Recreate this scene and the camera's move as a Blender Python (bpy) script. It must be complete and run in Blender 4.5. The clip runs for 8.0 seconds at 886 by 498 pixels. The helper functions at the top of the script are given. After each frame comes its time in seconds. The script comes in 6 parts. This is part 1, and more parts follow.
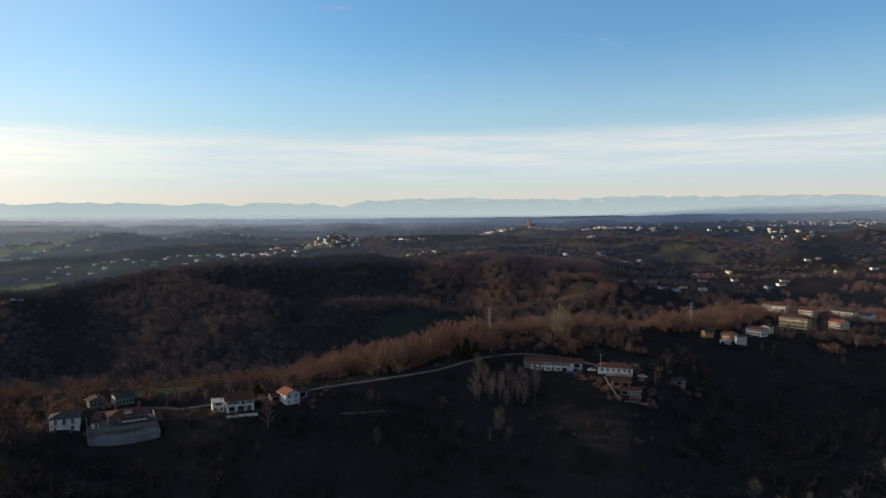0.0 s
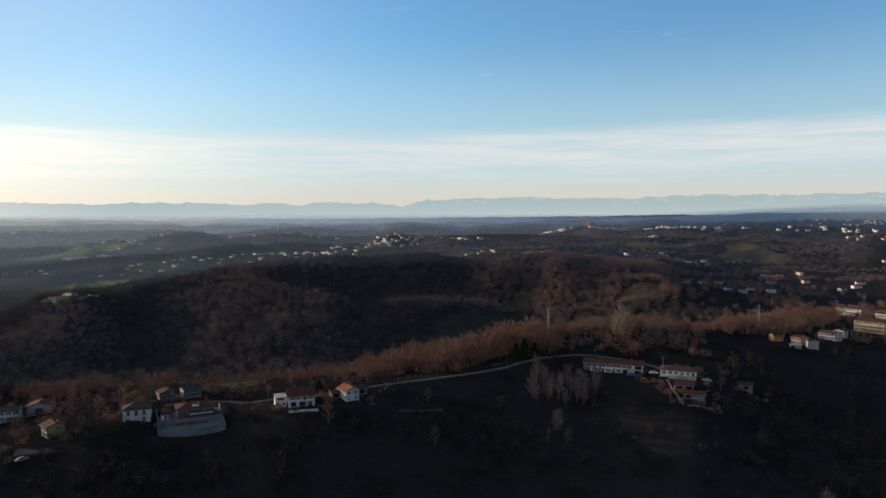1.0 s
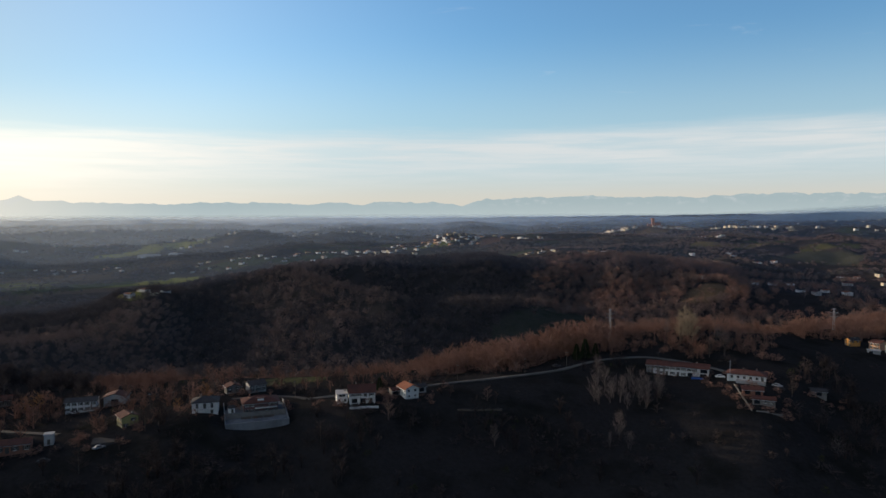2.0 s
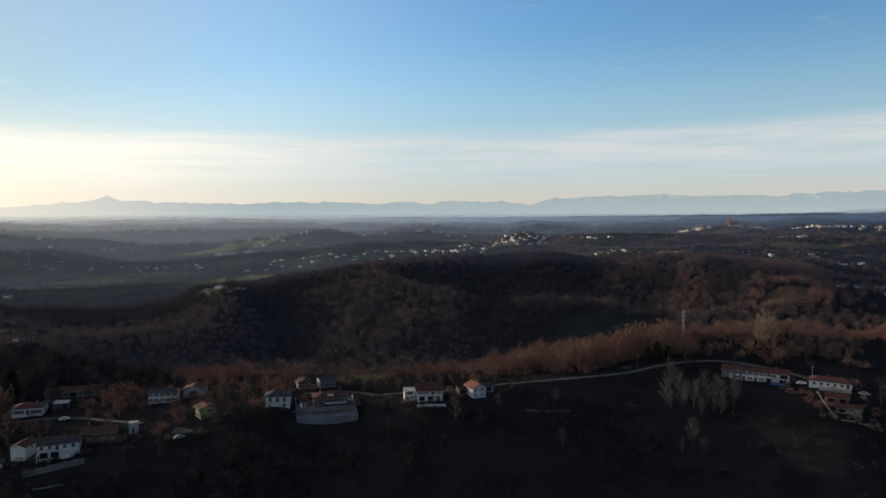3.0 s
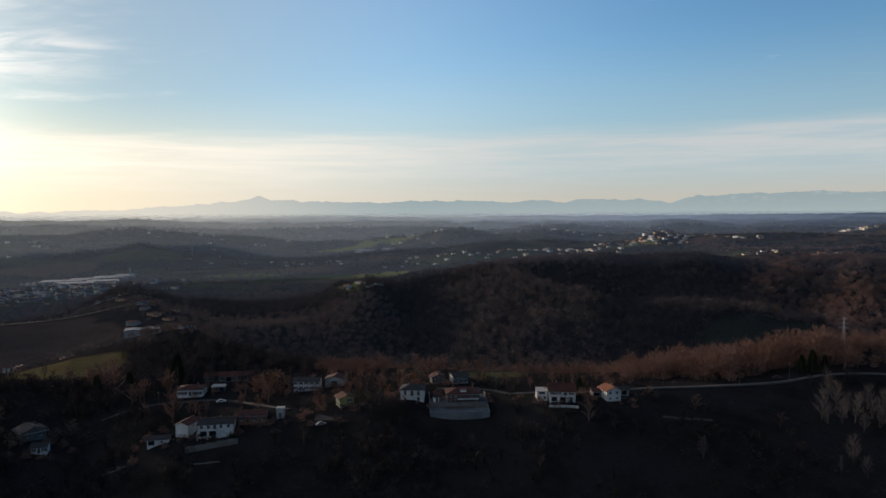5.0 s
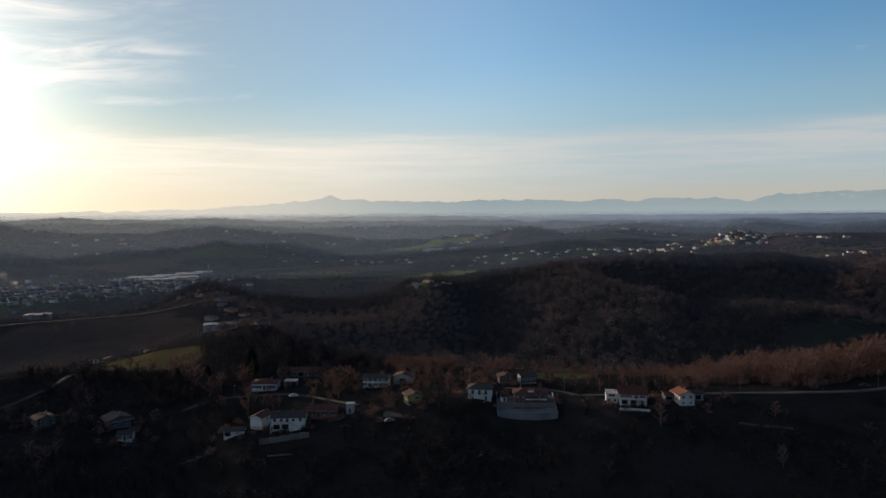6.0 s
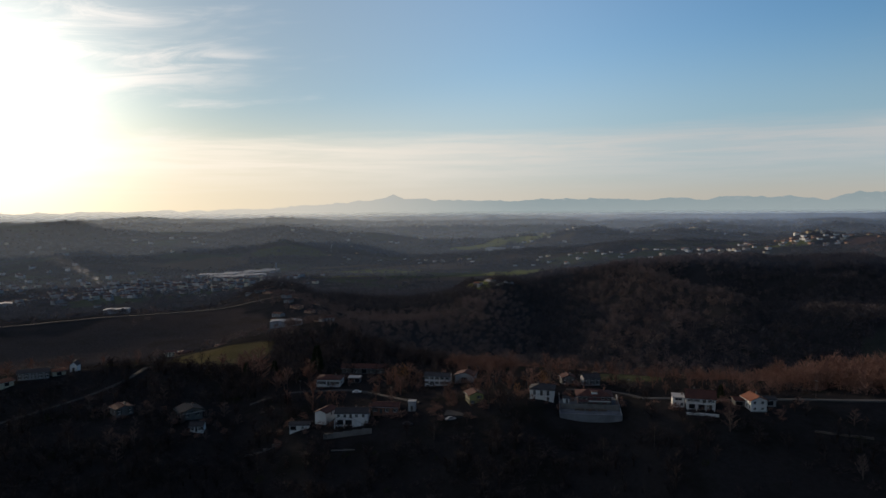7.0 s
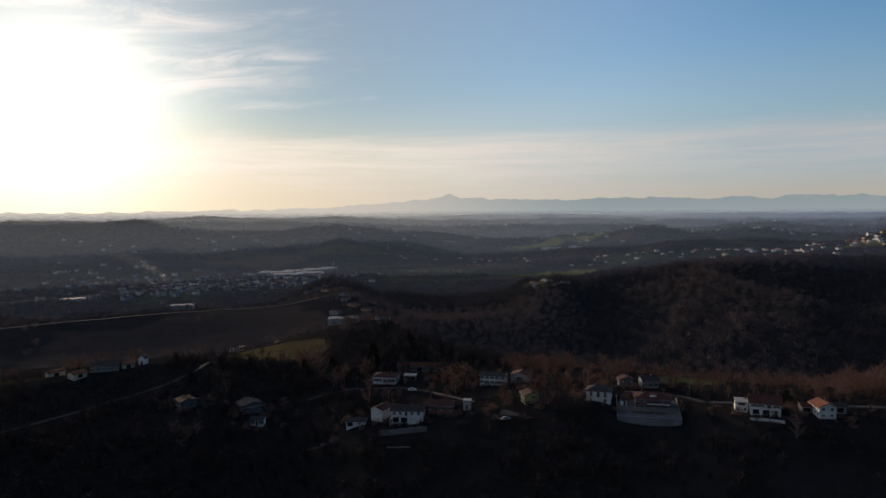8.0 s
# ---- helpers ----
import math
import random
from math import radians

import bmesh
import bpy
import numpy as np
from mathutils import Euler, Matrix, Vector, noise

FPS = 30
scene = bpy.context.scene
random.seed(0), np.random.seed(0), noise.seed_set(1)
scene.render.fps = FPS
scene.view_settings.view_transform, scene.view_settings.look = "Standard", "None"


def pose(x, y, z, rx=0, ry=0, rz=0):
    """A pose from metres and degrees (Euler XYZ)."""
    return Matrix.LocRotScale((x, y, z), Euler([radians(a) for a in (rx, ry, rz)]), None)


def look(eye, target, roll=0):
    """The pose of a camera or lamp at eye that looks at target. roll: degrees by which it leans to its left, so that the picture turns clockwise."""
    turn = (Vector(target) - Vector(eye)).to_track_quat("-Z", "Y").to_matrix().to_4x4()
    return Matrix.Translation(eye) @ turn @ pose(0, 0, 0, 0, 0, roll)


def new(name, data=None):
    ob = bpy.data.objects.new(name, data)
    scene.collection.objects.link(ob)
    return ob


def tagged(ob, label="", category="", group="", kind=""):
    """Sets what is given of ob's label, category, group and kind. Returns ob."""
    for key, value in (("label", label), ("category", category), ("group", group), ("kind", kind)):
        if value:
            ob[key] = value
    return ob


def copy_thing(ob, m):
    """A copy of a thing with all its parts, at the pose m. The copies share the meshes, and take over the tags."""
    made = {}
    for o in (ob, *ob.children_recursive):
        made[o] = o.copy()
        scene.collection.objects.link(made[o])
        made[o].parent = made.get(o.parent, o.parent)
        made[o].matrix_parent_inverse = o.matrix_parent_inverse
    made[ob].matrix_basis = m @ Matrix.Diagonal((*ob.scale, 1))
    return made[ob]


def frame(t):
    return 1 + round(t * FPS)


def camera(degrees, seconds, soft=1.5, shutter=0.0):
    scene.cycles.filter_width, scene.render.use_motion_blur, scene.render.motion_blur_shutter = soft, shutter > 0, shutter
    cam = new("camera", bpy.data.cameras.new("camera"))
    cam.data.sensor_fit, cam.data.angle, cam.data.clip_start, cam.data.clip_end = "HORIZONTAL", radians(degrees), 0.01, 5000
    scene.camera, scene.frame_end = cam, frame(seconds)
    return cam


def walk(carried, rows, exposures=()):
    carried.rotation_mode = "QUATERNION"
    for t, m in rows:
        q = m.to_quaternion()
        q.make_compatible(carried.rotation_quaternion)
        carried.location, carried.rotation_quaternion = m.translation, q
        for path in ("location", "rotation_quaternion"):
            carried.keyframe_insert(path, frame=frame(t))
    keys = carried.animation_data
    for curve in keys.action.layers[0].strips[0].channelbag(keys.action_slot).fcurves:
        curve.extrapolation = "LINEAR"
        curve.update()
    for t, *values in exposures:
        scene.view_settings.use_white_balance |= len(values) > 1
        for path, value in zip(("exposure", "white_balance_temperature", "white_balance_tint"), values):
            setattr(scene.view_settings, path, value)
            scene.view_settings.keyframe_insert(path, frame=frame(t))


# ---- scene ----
cam = camera(65.2, 8.0)
EYE = 150.0
# the drone hangs over the valley and turns to its left: seconds, yaw
TURNS = [(0.0, 0.0), (0.5, 2.42), (1.0, 4.83), (1.5, 7.24), (1.7, 8.22), (2.3, 11.4), (2.8, 14.2), (3.0, 15.38), (3.5, 18.2), (4.0, 20.87), (4.5, 23.64),
         (4.7, 24.72), (5.3, 28.05), (5.8, 30.88), (6.0, 32.0), (6.5, 34.6), (7.0, 37.14), (7.5, 39.68), (8.0, 41.74)]


def aim(t, yaw):
    p, a = radians(-2.77 - 0.33 * t / 8), radians(yaw)
    way = Vector((-math.sin(a) * math.cos(p), math.cos(a) * math.cos(p), math.sin(p)))
    eye = Vector((0.0, 0.0, EYE))
    return look(eye, eye + way * 100, -(0.18 + 0.24 * t / 8))


walk(cam, [(t, aim(t, yaw)) for t, yaw in TURNS],
     [(0.0, -0.03, 6620, 11), (1.5, -0.08, 6620, 11), (3.0, -0.20, 6600, 11), (4.5, -0.35, 6600, 11), (6.0, -0.52, 6580, 11.5), (7.0, -0.64, 6600, 12), (8.0, -0.74, 6660, 15)])

# ---------------------------------------------------------------- light
SUN_AZ, SUN_EL = 71.0, 7.5          # degrees left of the first view, degrees up
sun_way = Vector((-math.sin(radians(SUN_AZ)) * math.cos(radians(SUN_EL)), math.cos(radians(SUN_AZ)) * math.cos(radians(SUN_EL)), math.sin(radians(SUN_EL))))
sun = new("sun", bpy.data.lights.new("sun", "SUN"))
sun.data.energy, sun.data.angle, sun.data.color = 5.0, radians(0.6), (1.0, 0.79, 0.57)
sun.matrix_world = look(sun_way * 900 + Vector((0, 0, EYE)), (0, 0, EYE))

world = bpy.data.worlds.new("sky")
scene.world = world
world.use_nodes = True


class Net:
    """Short words for building node trees."""

    def __init__(self, tree):
        self.t = tree
        tree.nodes.clear()

    def put(self, kind, **inputs):
        n = self.t.nodes.new(kind)
        for k, v in inputs.items():
            if k in n.inputs:
                self.feed(n.inputs[k], v)
        return n

    def feed(self, socket, v):
        if isinstance(v, bpy.types.NodeSocket):
            self.t.links.new(v, socket)
        else:
            socket.default_value = v

    def math(self, op, a, b=0.0, c=0.0, clamp=False):
        n = self.t.nodes.new("ShaderNodeMath")
        n.operation, n.use_clamp = op, clamp
        for s, v in zip(n.inputs, (a, b, c)):
            self.feed(s, v)
        return n.outputs[0]

    def span(self, v, a, b, c=0.0, d=1.0, smooth=True):
        n = self.t.nodes.new("ShaderNodeMapRange")
        n.interpolation_type = "SMOOTHSTEP" if smooth else "LINEAR"
        for s, x in zip(n.inputs, (v, a, b, c, d)):
            self.feed(s, x)
        return n.outputs[0]

    def mix(self, f, a, b, mode="MIX"):
        n = self.t.nodes.new("ShaderNodeMix")
        n.data_type, n.blend_type = "RGBA", mode
        self.feed(n.inputs[0], f)
        for s, v in ((n.inputs[6], a), (n.inputs[7], b)):
            self.feed(s, (*v, 1) if isinstance(v, tuple) and len(v) == 3 else v)
        return n.outputs[2]

    def noise(self, v, scale, detail=4.0, rough=0.55, stretch=None, warp=0.0):
        if stretch:
            m = self.t.nodes.new("ShaderNodeMapping")
            self.feed(m.inputs["Vector"], v)
            m.inputs["Scale"].default_value = stretch
            v = m.outputs[0]
        n = self.t.nodes.new("ShaderNodeTexNoise")
        self.feed(n.inputs["Vector"], v)
        n.inputs["Scale"].default_value, n.inputs["Detail"].default_value = scale, detail
        n.inputs["Roughness"].default_value, n.inputs["Distortion"].default_value = rough, warp
        return n.outputs["Fac"]


w = Net(world.node_tree)
nishita = w.put("ShaderNodeTexSky")
nishita.sky_type, nishita.sun_disc = "NISHITA", False
nishita.sun_elevation, nishita.sun_rotation = radians(SUN_EL), radians(-SUN_AZ)
nishita.air_density, nishita.dust_density, nishita.ozone_density = 1.0, 0.6, 2.0
coords = w.put("ShaderNodeTexCoord").outputs["Generated"]
axes = w.put("ShaderNodeSeparateXYZ", Vector=coords)
up = w.math("MULTIPLY", w.math("ARCSINE", axes.outputs["Z"]), 57.2958)          # degrees over the horizon
side = w.math("MULTIPLY", w.math("ARCTAN2", w.math("MULTIPLY", axes.outputs["X"], -1.0), axes.outputs["Y"]), 57.2958)
dotn = w.put("ShaderNodeVectorMath")
dotn.operation = "DOT_PRODUCT"
w.feed(dotn.inputs[0], coords)
dotn.inputs[1].default_value = sun_way
off = w.math("MULTIPLY", w.math("ARCCOSINE", dotn.outputs["Value"]), 57.2958)    # degrees from the sun
flat = w.put("ShaderNodeCombineXYZ", X=w.math("MULTIPLY", side, 0.1), Y=w.math("MULTIPLY", up, 1.0), Z=0.0).outputs[0]
sky = w.mix(1.0, nishita.outputs["Color"], (0.150, 0.214, 0.272), "MULTIPLY")
# sky dimmed overhead and opposite the sun to darken shade on the land
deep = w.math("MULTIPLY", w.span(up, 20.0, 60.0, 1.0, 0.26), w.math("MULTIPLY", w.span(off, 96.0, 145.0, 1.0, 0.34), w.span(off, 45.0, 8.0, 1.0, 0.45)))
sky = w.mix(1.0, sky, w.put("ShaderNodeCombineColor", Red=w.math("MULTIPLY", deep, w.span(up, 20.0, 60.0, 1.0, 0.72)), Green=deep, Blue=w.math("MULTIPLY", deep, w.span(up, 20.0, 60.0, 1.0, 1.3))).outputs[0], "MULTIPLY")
sky = w.mix(w.span(off, 66.0, 18.0, 0.0, 0.45), sky, (0.64, 0.755, 0.84))
# pale haze low in the sky, warmer towards the sun
warm = w.span(off, 60.0, 14.0)
low = w.span(up, w.math("SUBTRACT", 15.0, w.math("MULTIPLY", warm, 6.0)), 1.0)
haze_tone = w.mix(warm, w.mix(w.span(up, 4.2, 0.8), w.mix(w.span(off, 95.0, 150.0), (0.53, 0.69, 0.79), (0.20, 0.28, 0.40)), (0.745, 0.71, 0.665)), w.mix(w.span(off, 38.0, 12.0), (1.20, 1.09, 0.95), (1.36, 1.17, 0.88)))
sky = w.mix(w.math("MULTIPLY", low, 0.85), sky, haze_tone)
# the veil of cloud that lies along the horizon
tilted = w.math("ADD", up, w.math("MULTIPLY", side, 0.012))
ragged = w.math("MULTIPLY", w.math("SUBTRACT", w.noise(flat, 0.9, 5.0, 0.6), 0.5), 1.6)
edge = w.math("ADD", tilted, ragged)
veil = w.math("MULTIPLY", w.math("MULTIPLY", w.span(edge, 7.4, 5.6), w.span(edge, 1.2, 5.0)), w.span(off, 150.0, 110.0))
veil_tone = w.mix(warm, (0.81, 0.83, 0.83), (1.55, 1.42, 1.22))
fibre = w.span(w.noise(flat, 1.5, 6.0, 0.6, (0.6, 1.0, 1.0), 0.4), 0.3, 0.68, 0.45, 1.0)
sky = w.mix(w.math("MULTIPLY", w.math("MULTIPLY", veil, fibre), 0.82), sky, veil_tone)
# cirrus near the sun
slanted = w.put("ShaderNodeCombineXYZ", X=w.math("MULTIPLY", side, 0.16), Y=w.math("ADD", up, w.math("MULTIPLY", side, 0.10)), Z=3.7).outputs[0]
streak = w.math("MULTIPLY", w.math("ADD", w.noise(slanted, 0.62, 8.0, 0.64, None, 0.9), w.noise(slanted, 0.2, 3.0, 0.5)), 0.5)
cirrus = w.math("MULTIPLY", w.span(streak, 0.45, 0.60), w.math("MULTIPLY", w.span(w.math("ADD", side, w.math("MULTIPLY", w.math("SUBTRACT", w.noise(slanted, 0.35, 4.0, 0.6), 0.5), 34.0)), 50.0, 66.0), w.span(up, 3.0, 8.0)))
sky = w.mix(w.math("MULTIPLY", cirrus, 0.85), sky, (1.40, 1.34, 1.27))
few = w.math("MULTIPLY", w.span(w.noise(flat, 0.8, 6.0, 0.6, (1.3, 0.9, 1.0), 0.8), 0.63, 0.8), w.span(up, 6.0, 9.0))
sky = w.mix(w.math("MULTIPLY", few, 0.25), sky, (0.8, 0.85, 0.9))
# aureole of the sun in the thin cloud
glow = w.math("POWER", w.span(off, 29.0, 0.0, 0.0, 1.0, False), 4.4)
sky = w.mix(1.0, sky, w.mix(glow, (0.0, 0.0, 0.0), (2.4, 2.2, 1.86)), "ADD")
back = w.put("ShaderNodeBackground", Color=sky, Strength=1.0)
w.t.links.new(back.outputs[0], w.put("ShaderNodeOutputWorld").inputs["Surface"])

# ---------------------------------------------------------------- materials
MATS = {}


def material(name, build):
    if name not in MATS:
        m = bpy.data.materials.new(name)
        m.use_nodes = True
        n = Net(m.node_tree)
        out = n.put("ShaderNodeOutputMaterial")
        n.t.links.new(build(n), out.inputs["Surface"])
        MATS[name] = m
    return MATS[name]


def rough_surface(name, tone, second, rough=0.85, scale=1.2, grain=14.0, bump=0.3, spec=0.3, metal=0.0, vary=0.18):
    """Plain weathered surface: two tones in large stains, fine grain, a little relief, and a shade of its own on each object."""
    def build(n):
        p = n.put("ShaderNodeTexCoord").outputs["Object"]
        stain, fine = n.noise(p, scale, 5.0, 0.6), n.noise(p, grain, 4.0, 0.6)
        c = n.mix(n.span(stain, 0.38, 0.68), tone, second)
        c = n.mix(n.span(fine, 0.3, 0.75, 0.0, 0.35), c, tuple(v * 0.6 for v in tone))
        own = n.math("ADD", n.math("MULTIPLY", n.put("ShaderNodeObjectInfo").outputs["Random"], vary), 1.0 - vary / 2)
        hsv = n.put("ShaderNodeHueSaturation", Color=c, Value=own)
        b = n.put("ShaderNodeBump", Strength=bump, Distance=0.05, Height=fine)
        s = n.put("ShaderNodeBsdfPrincipled", Roughness=rough, Metallic=metal, Normal=b.outputs[0])
        n.feed(s.inputs["Base Color"], hsv.outputs[0])
        n.feed(s.inputs["Specular IOR Level"], spec)
        return s.outputs[0]
    return material(name, build)


def twig_surface(name, a, b, c, through_light=0.08):
    """Bare twigs: the tone goes with the tree (its tint) and a little with each spray."""
    def build(n):
        tint = n.put("ShaderNodeAttribute")
        tint.attribute_name = "tint"
        isl = n.put("ShaderNodeNewGeometry").outputs["Random Per Island"]
        col = n.mix(tint.outputs["Fac"], a, b)
        col = n.mix(n.math("MULTIPLY", isl, 0.6), col, c)
        s = n.put("ShaderNodeBsdfPrincipled", Roughness=0.9)
        n.feed(s.inputs["Base Color"], col)
        n.feed(s.inputs["Specular IOR Level"], 0.1)
        thin = n.put("ShaderNodeBsdfTranslucent", Color=col)      # light filters through the sprays
        both = n.put("ShaderNodeMixShader", Fac=through_light)
        n.t.links.new(s.outputs[0], both.inputs[1])
        n.t.links.new(thin.outputs[0], both.inputs[2])
        return both.outputs[0]
    return material(name, build)


def ground_surface():
    def build(n):
        p = n.put("ShaderNodeTexCoord").outputs["Object"]
        cover = n.put("ShaderNodeAttribute")
        cover.attribute_name = "cover"
        big, mid, fine = n.noise(p, 0.006, 6.0, 0.6), n.noise(p, 0.05, 5.0, 0.6), n.noise(p, 0.6, 5.0, 0.65)
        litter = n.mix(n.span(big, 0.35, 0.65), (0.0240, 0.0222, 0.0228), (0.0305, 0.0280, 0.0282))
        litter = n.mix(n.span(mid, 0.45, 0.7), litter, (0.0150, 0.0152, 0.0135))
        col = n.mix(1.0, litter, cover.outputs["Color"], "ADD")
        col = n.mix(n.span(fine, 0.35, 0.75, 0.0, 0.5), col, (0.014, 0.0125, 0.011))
        b = n.put("ShaderNodeBump", Strength=0.7, Distance=0.6, Height=n.math("ADD", fine, n.math("MULTIPLY", mid, 2.0)))
        s = n.put("ShaderNodeBsdfPrincipled", Roughness=0.95, Normal=b.outputs[0])
        n.feed(s.inputs["Base Color"], col)
        n.feed(s.inputs["Specular IOR Level"], 0.0)
        return s.outputs[0]
    return material("ground", build)


def mountain_surface():
    def build(n):
        p = n.put("ShaderNodeTexCoord").outputs["Object"]
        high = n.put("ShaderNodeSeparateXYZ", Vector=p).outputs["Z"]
        # emission carries painted haze: paler at the foot, warmer towards the sun
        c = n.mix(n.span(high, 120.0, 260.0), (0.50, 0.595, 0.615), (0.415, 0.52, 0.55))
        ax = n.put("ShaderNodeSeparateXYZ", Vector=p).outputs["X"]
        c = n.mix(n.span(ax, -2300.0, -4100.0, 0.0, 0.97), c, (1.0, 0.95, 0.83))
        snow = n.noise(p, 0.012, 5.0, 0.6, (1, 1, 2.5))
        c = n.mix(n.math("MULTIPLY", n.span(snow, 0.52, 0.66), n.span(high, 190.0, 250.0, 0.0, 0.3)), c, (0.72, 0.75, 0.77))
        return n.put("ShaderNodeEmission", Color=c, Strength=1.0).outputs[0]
    return material("hazy mountains", build)


def haze_surface(name, amount, tone, pale):
    """Thin haze: lets most light through and scatters a little of the daylight that falls on it."""
    def build(n):
        a = n.put("ShaderNodeBsdfTransparent")
        p = n.put("ShaderNodeTexCoord").outputs["Object"]
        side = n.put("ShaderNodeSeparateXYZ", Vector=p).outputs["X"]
        veil = n.mix(n.span(side, 300.0, 2200.0, 0.0, pale), tone, (0.86, 0.94, 1.0))      # base colour lightened on the right, where the sun only grazes the sheets
        veil = n.mix(n.span(side, -500.0, -2600.0, 0.0, 0.8), veil, (0.56, 0.62, 0.64))      # sunward warmth painted into the sheets' colour
        d, e = n.put("ShaderNodeBsdfTranslucent"), n.put("ShaderNodeBsdfDiffuse")
        n.feed(d.inputs["Color"], veil)
        n.feed(e.inputs["Color"], veil)
        high = n.put("ShaderNodeSeparateXYZ", Vector=p).outputs["Z"]
        both = n.put("ShaderNodeMixShader", Fac=0.4)
        n.t.links.new(d.outputs[0], both.inputs[1])
        n.t.links.new(e.outputs[0], both.inputs[2])
        across = n.put("ShaderNodeSeparateXYZ", Vector=p).outputs["X"]      # thicker in the valley on the left, partly to brighten the sunward side
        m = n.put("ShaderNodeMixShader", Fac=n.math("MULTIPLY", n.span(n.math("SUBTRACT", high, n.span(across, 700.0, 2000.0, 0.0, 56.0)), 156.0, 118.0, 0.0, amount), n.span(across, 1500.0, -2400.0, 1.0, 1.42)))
        n.t.links.new(a.outputs[0], m.inputs[1])
        n.t.links.new(both.outputs[0], m.inputs[2])
        return m.outputs[0]
    return material(name, build)


GROUND = ground_surface()
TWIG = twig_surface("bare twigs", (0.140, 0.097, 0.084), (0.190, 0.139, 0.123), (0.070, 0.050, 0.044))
# HILL is darkened so that the woods in the hollow look shaded
HILL = twig_surface("shaded grey brown twigs", (0.060, 0.050, 0.050), (0.098, 0.078, 0.075), (0.026, 0.022, 0.023))
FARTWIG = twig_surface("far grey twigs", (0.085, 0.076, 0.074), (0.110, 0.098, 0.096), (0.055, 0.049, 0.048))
# RIDGE is red brown wood, its brightness raised for sun on the ridge
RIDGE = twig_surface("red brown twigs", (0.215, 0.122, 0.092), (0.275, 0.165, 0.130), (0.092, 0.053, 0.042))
# rust tone pushed towards orange, partly to stand in for sun on the bushes
RUST = twig_surface("sun toned rust twigs", (0.27, 0.135, 0.055), (0.31, 0.17, 0.07), (0.16, 0.08, 0.035))
# poplar twigs lightened so their colour holds the low sun on the crest
LITPOPLAR = twig_surface("sunlit poplar twigs", (0.30, 0.24, 0.17), (0.34, 0.28, 0.20), (0.20, 0.16, 0.11))
PALE = twig_surface("pale poplar twigs", (0.140, 0.117, 0.112), (0.180, 0.150, 0.143), (0.085, 0.070, 0.068))
# SCRUB carries the shade of the near slope and gardens in its colour
SCRUB = twig_surface("shade darkened scrub twigs", (0.042, 0.033, 0.031), (0.074, 0.058, 0.054), (0.026, 0.020, 0.019))
NEEDLE = twig_surface("dark conifer needles", (0.020, 0.030, 0.014), (0.028, 0.040, 0.018), (0.012, 0.018, 0.008), 0.1)
SHRUB = twig_surface("evergreen and ivy leaves", (0.030, 0.038, 0.014), (0.050, 0.050, 0.020), (0.016, 0.020, 0.009))
BARK = rough_surface("grey bark", (0.10, 0.08, 0.065), (0.14, 0.115, 0.09), 0.9, 0.8, 6.0, 0.6)
WHITE = rough_surface("white render", (0.72, 0.71, 0.68), (0.62, 0.60, 0.56), 0.85, 0.25)
CREAM = rough_surface("cream render", (0.62, 0.54, 0.40), (0.54, 0.46, 0.33), 0.85, 0.25)
YELLOW = rough_surface("yellow ochre render", (0.46, 0.35, 0.18), (0.39, 0.29, 0.15), 0.85, 0.25)
ORANGE = rough_surface("orange render", (0.62, 0.30, 0.08), (0.54, 0.25, 0.07), 0.85, 0.25)
PINK = rough_surface("pink brick render", (0.18, 0.092, 0.088), (0.14, 0.072, 0.070), 0.85, 0.25)
LIME = rough_surface("yellow green render", (0.37, 0.335, 0.13), (0.31, 0.28, 0.11), 0.85, 0.25)
GREY = rough_surface("grey render", (0.36, 0.35, 0.34), (0.28, 0.27, 0.26), 0.88, 0.3)
CONCRETE = rough_surface("concrete", (0.205, 0.21, 0.22), (0.15, 0.155, 0.16), 0.9, 0.25, 5.0, 0.4)
DARKPAVE = rough_surface("dark paving", (0.145, 0.155, 0.170), (0.095, 0.102, 0.112), 0.95, 0.3, 5.0, 0.4, 0.05)
OLDWALL = rough_surface("old grey masonry", (0.20, 0.185, 0.17), (0.145, 0.135, 0.125), 0.92, 0.4, 6.0, 0.5)
BRICK = rough_surface("old brick", (0.28, 0.13, 0.085), (0.22, 0.10, 0.07), 0.9, 0.4, 9.0, 0.5)
CASTLE = rough_surface("red castle brick", (0.44, 0.20, 0.135), (0.36, 0.16, 0.11), 0.9, 0.2, 4.0, 0.5)
TILE = rough_surface("old clay roof tiles", (0.105, 0.043, 0.034), (0.070, 0.034, 0.028), 0.9, 0.5, 5.0, 0.8, 0.15)
NEWTILE = rough_surface("orange clay roof tiles", (0.23, 0.090, 0.052), (0.17, 0.068, 0.042), 0.9, 0.5, 5.0, 0.8, 0.15)
DARKTILE = rough_surface("dark roof tiles", (0.056, 0.051, 0.052), (0.040, 0.037, 0.039), 0.88, 0.5, 5.0, 0.8, 0.15)
GLASS = rough_surface("dark window glass", (0.02, 0.024, 0.03), (0.015, 0.018, 0.022), 0.12, 1.0, 5.0, 0.0, 0.6)
SHUTTER = rough_surface("painted shutters", (0.085, 0.075, 0.065), (0.06, 0.055, 0.05), 0.7)
TRIM = rough_surface("pale trim", (0.66, 0.64, 0.60), (0.56, 0.54, 0.50), 0.8)
METAL = rough_surface("zinc coated steel", (0.42, 0.44, 0.46), (0.32, 0.33, 0.35), 0.5, 0.8, 9.0, 0.1, 0.5, 0.6)
ASPHALT = rough_surface("grey asphalt", (0.062, 0.059, 0.058), (0.05, 0.048, 0.047), 0.97, 0.15, 3.0, 0.3, 0.05)
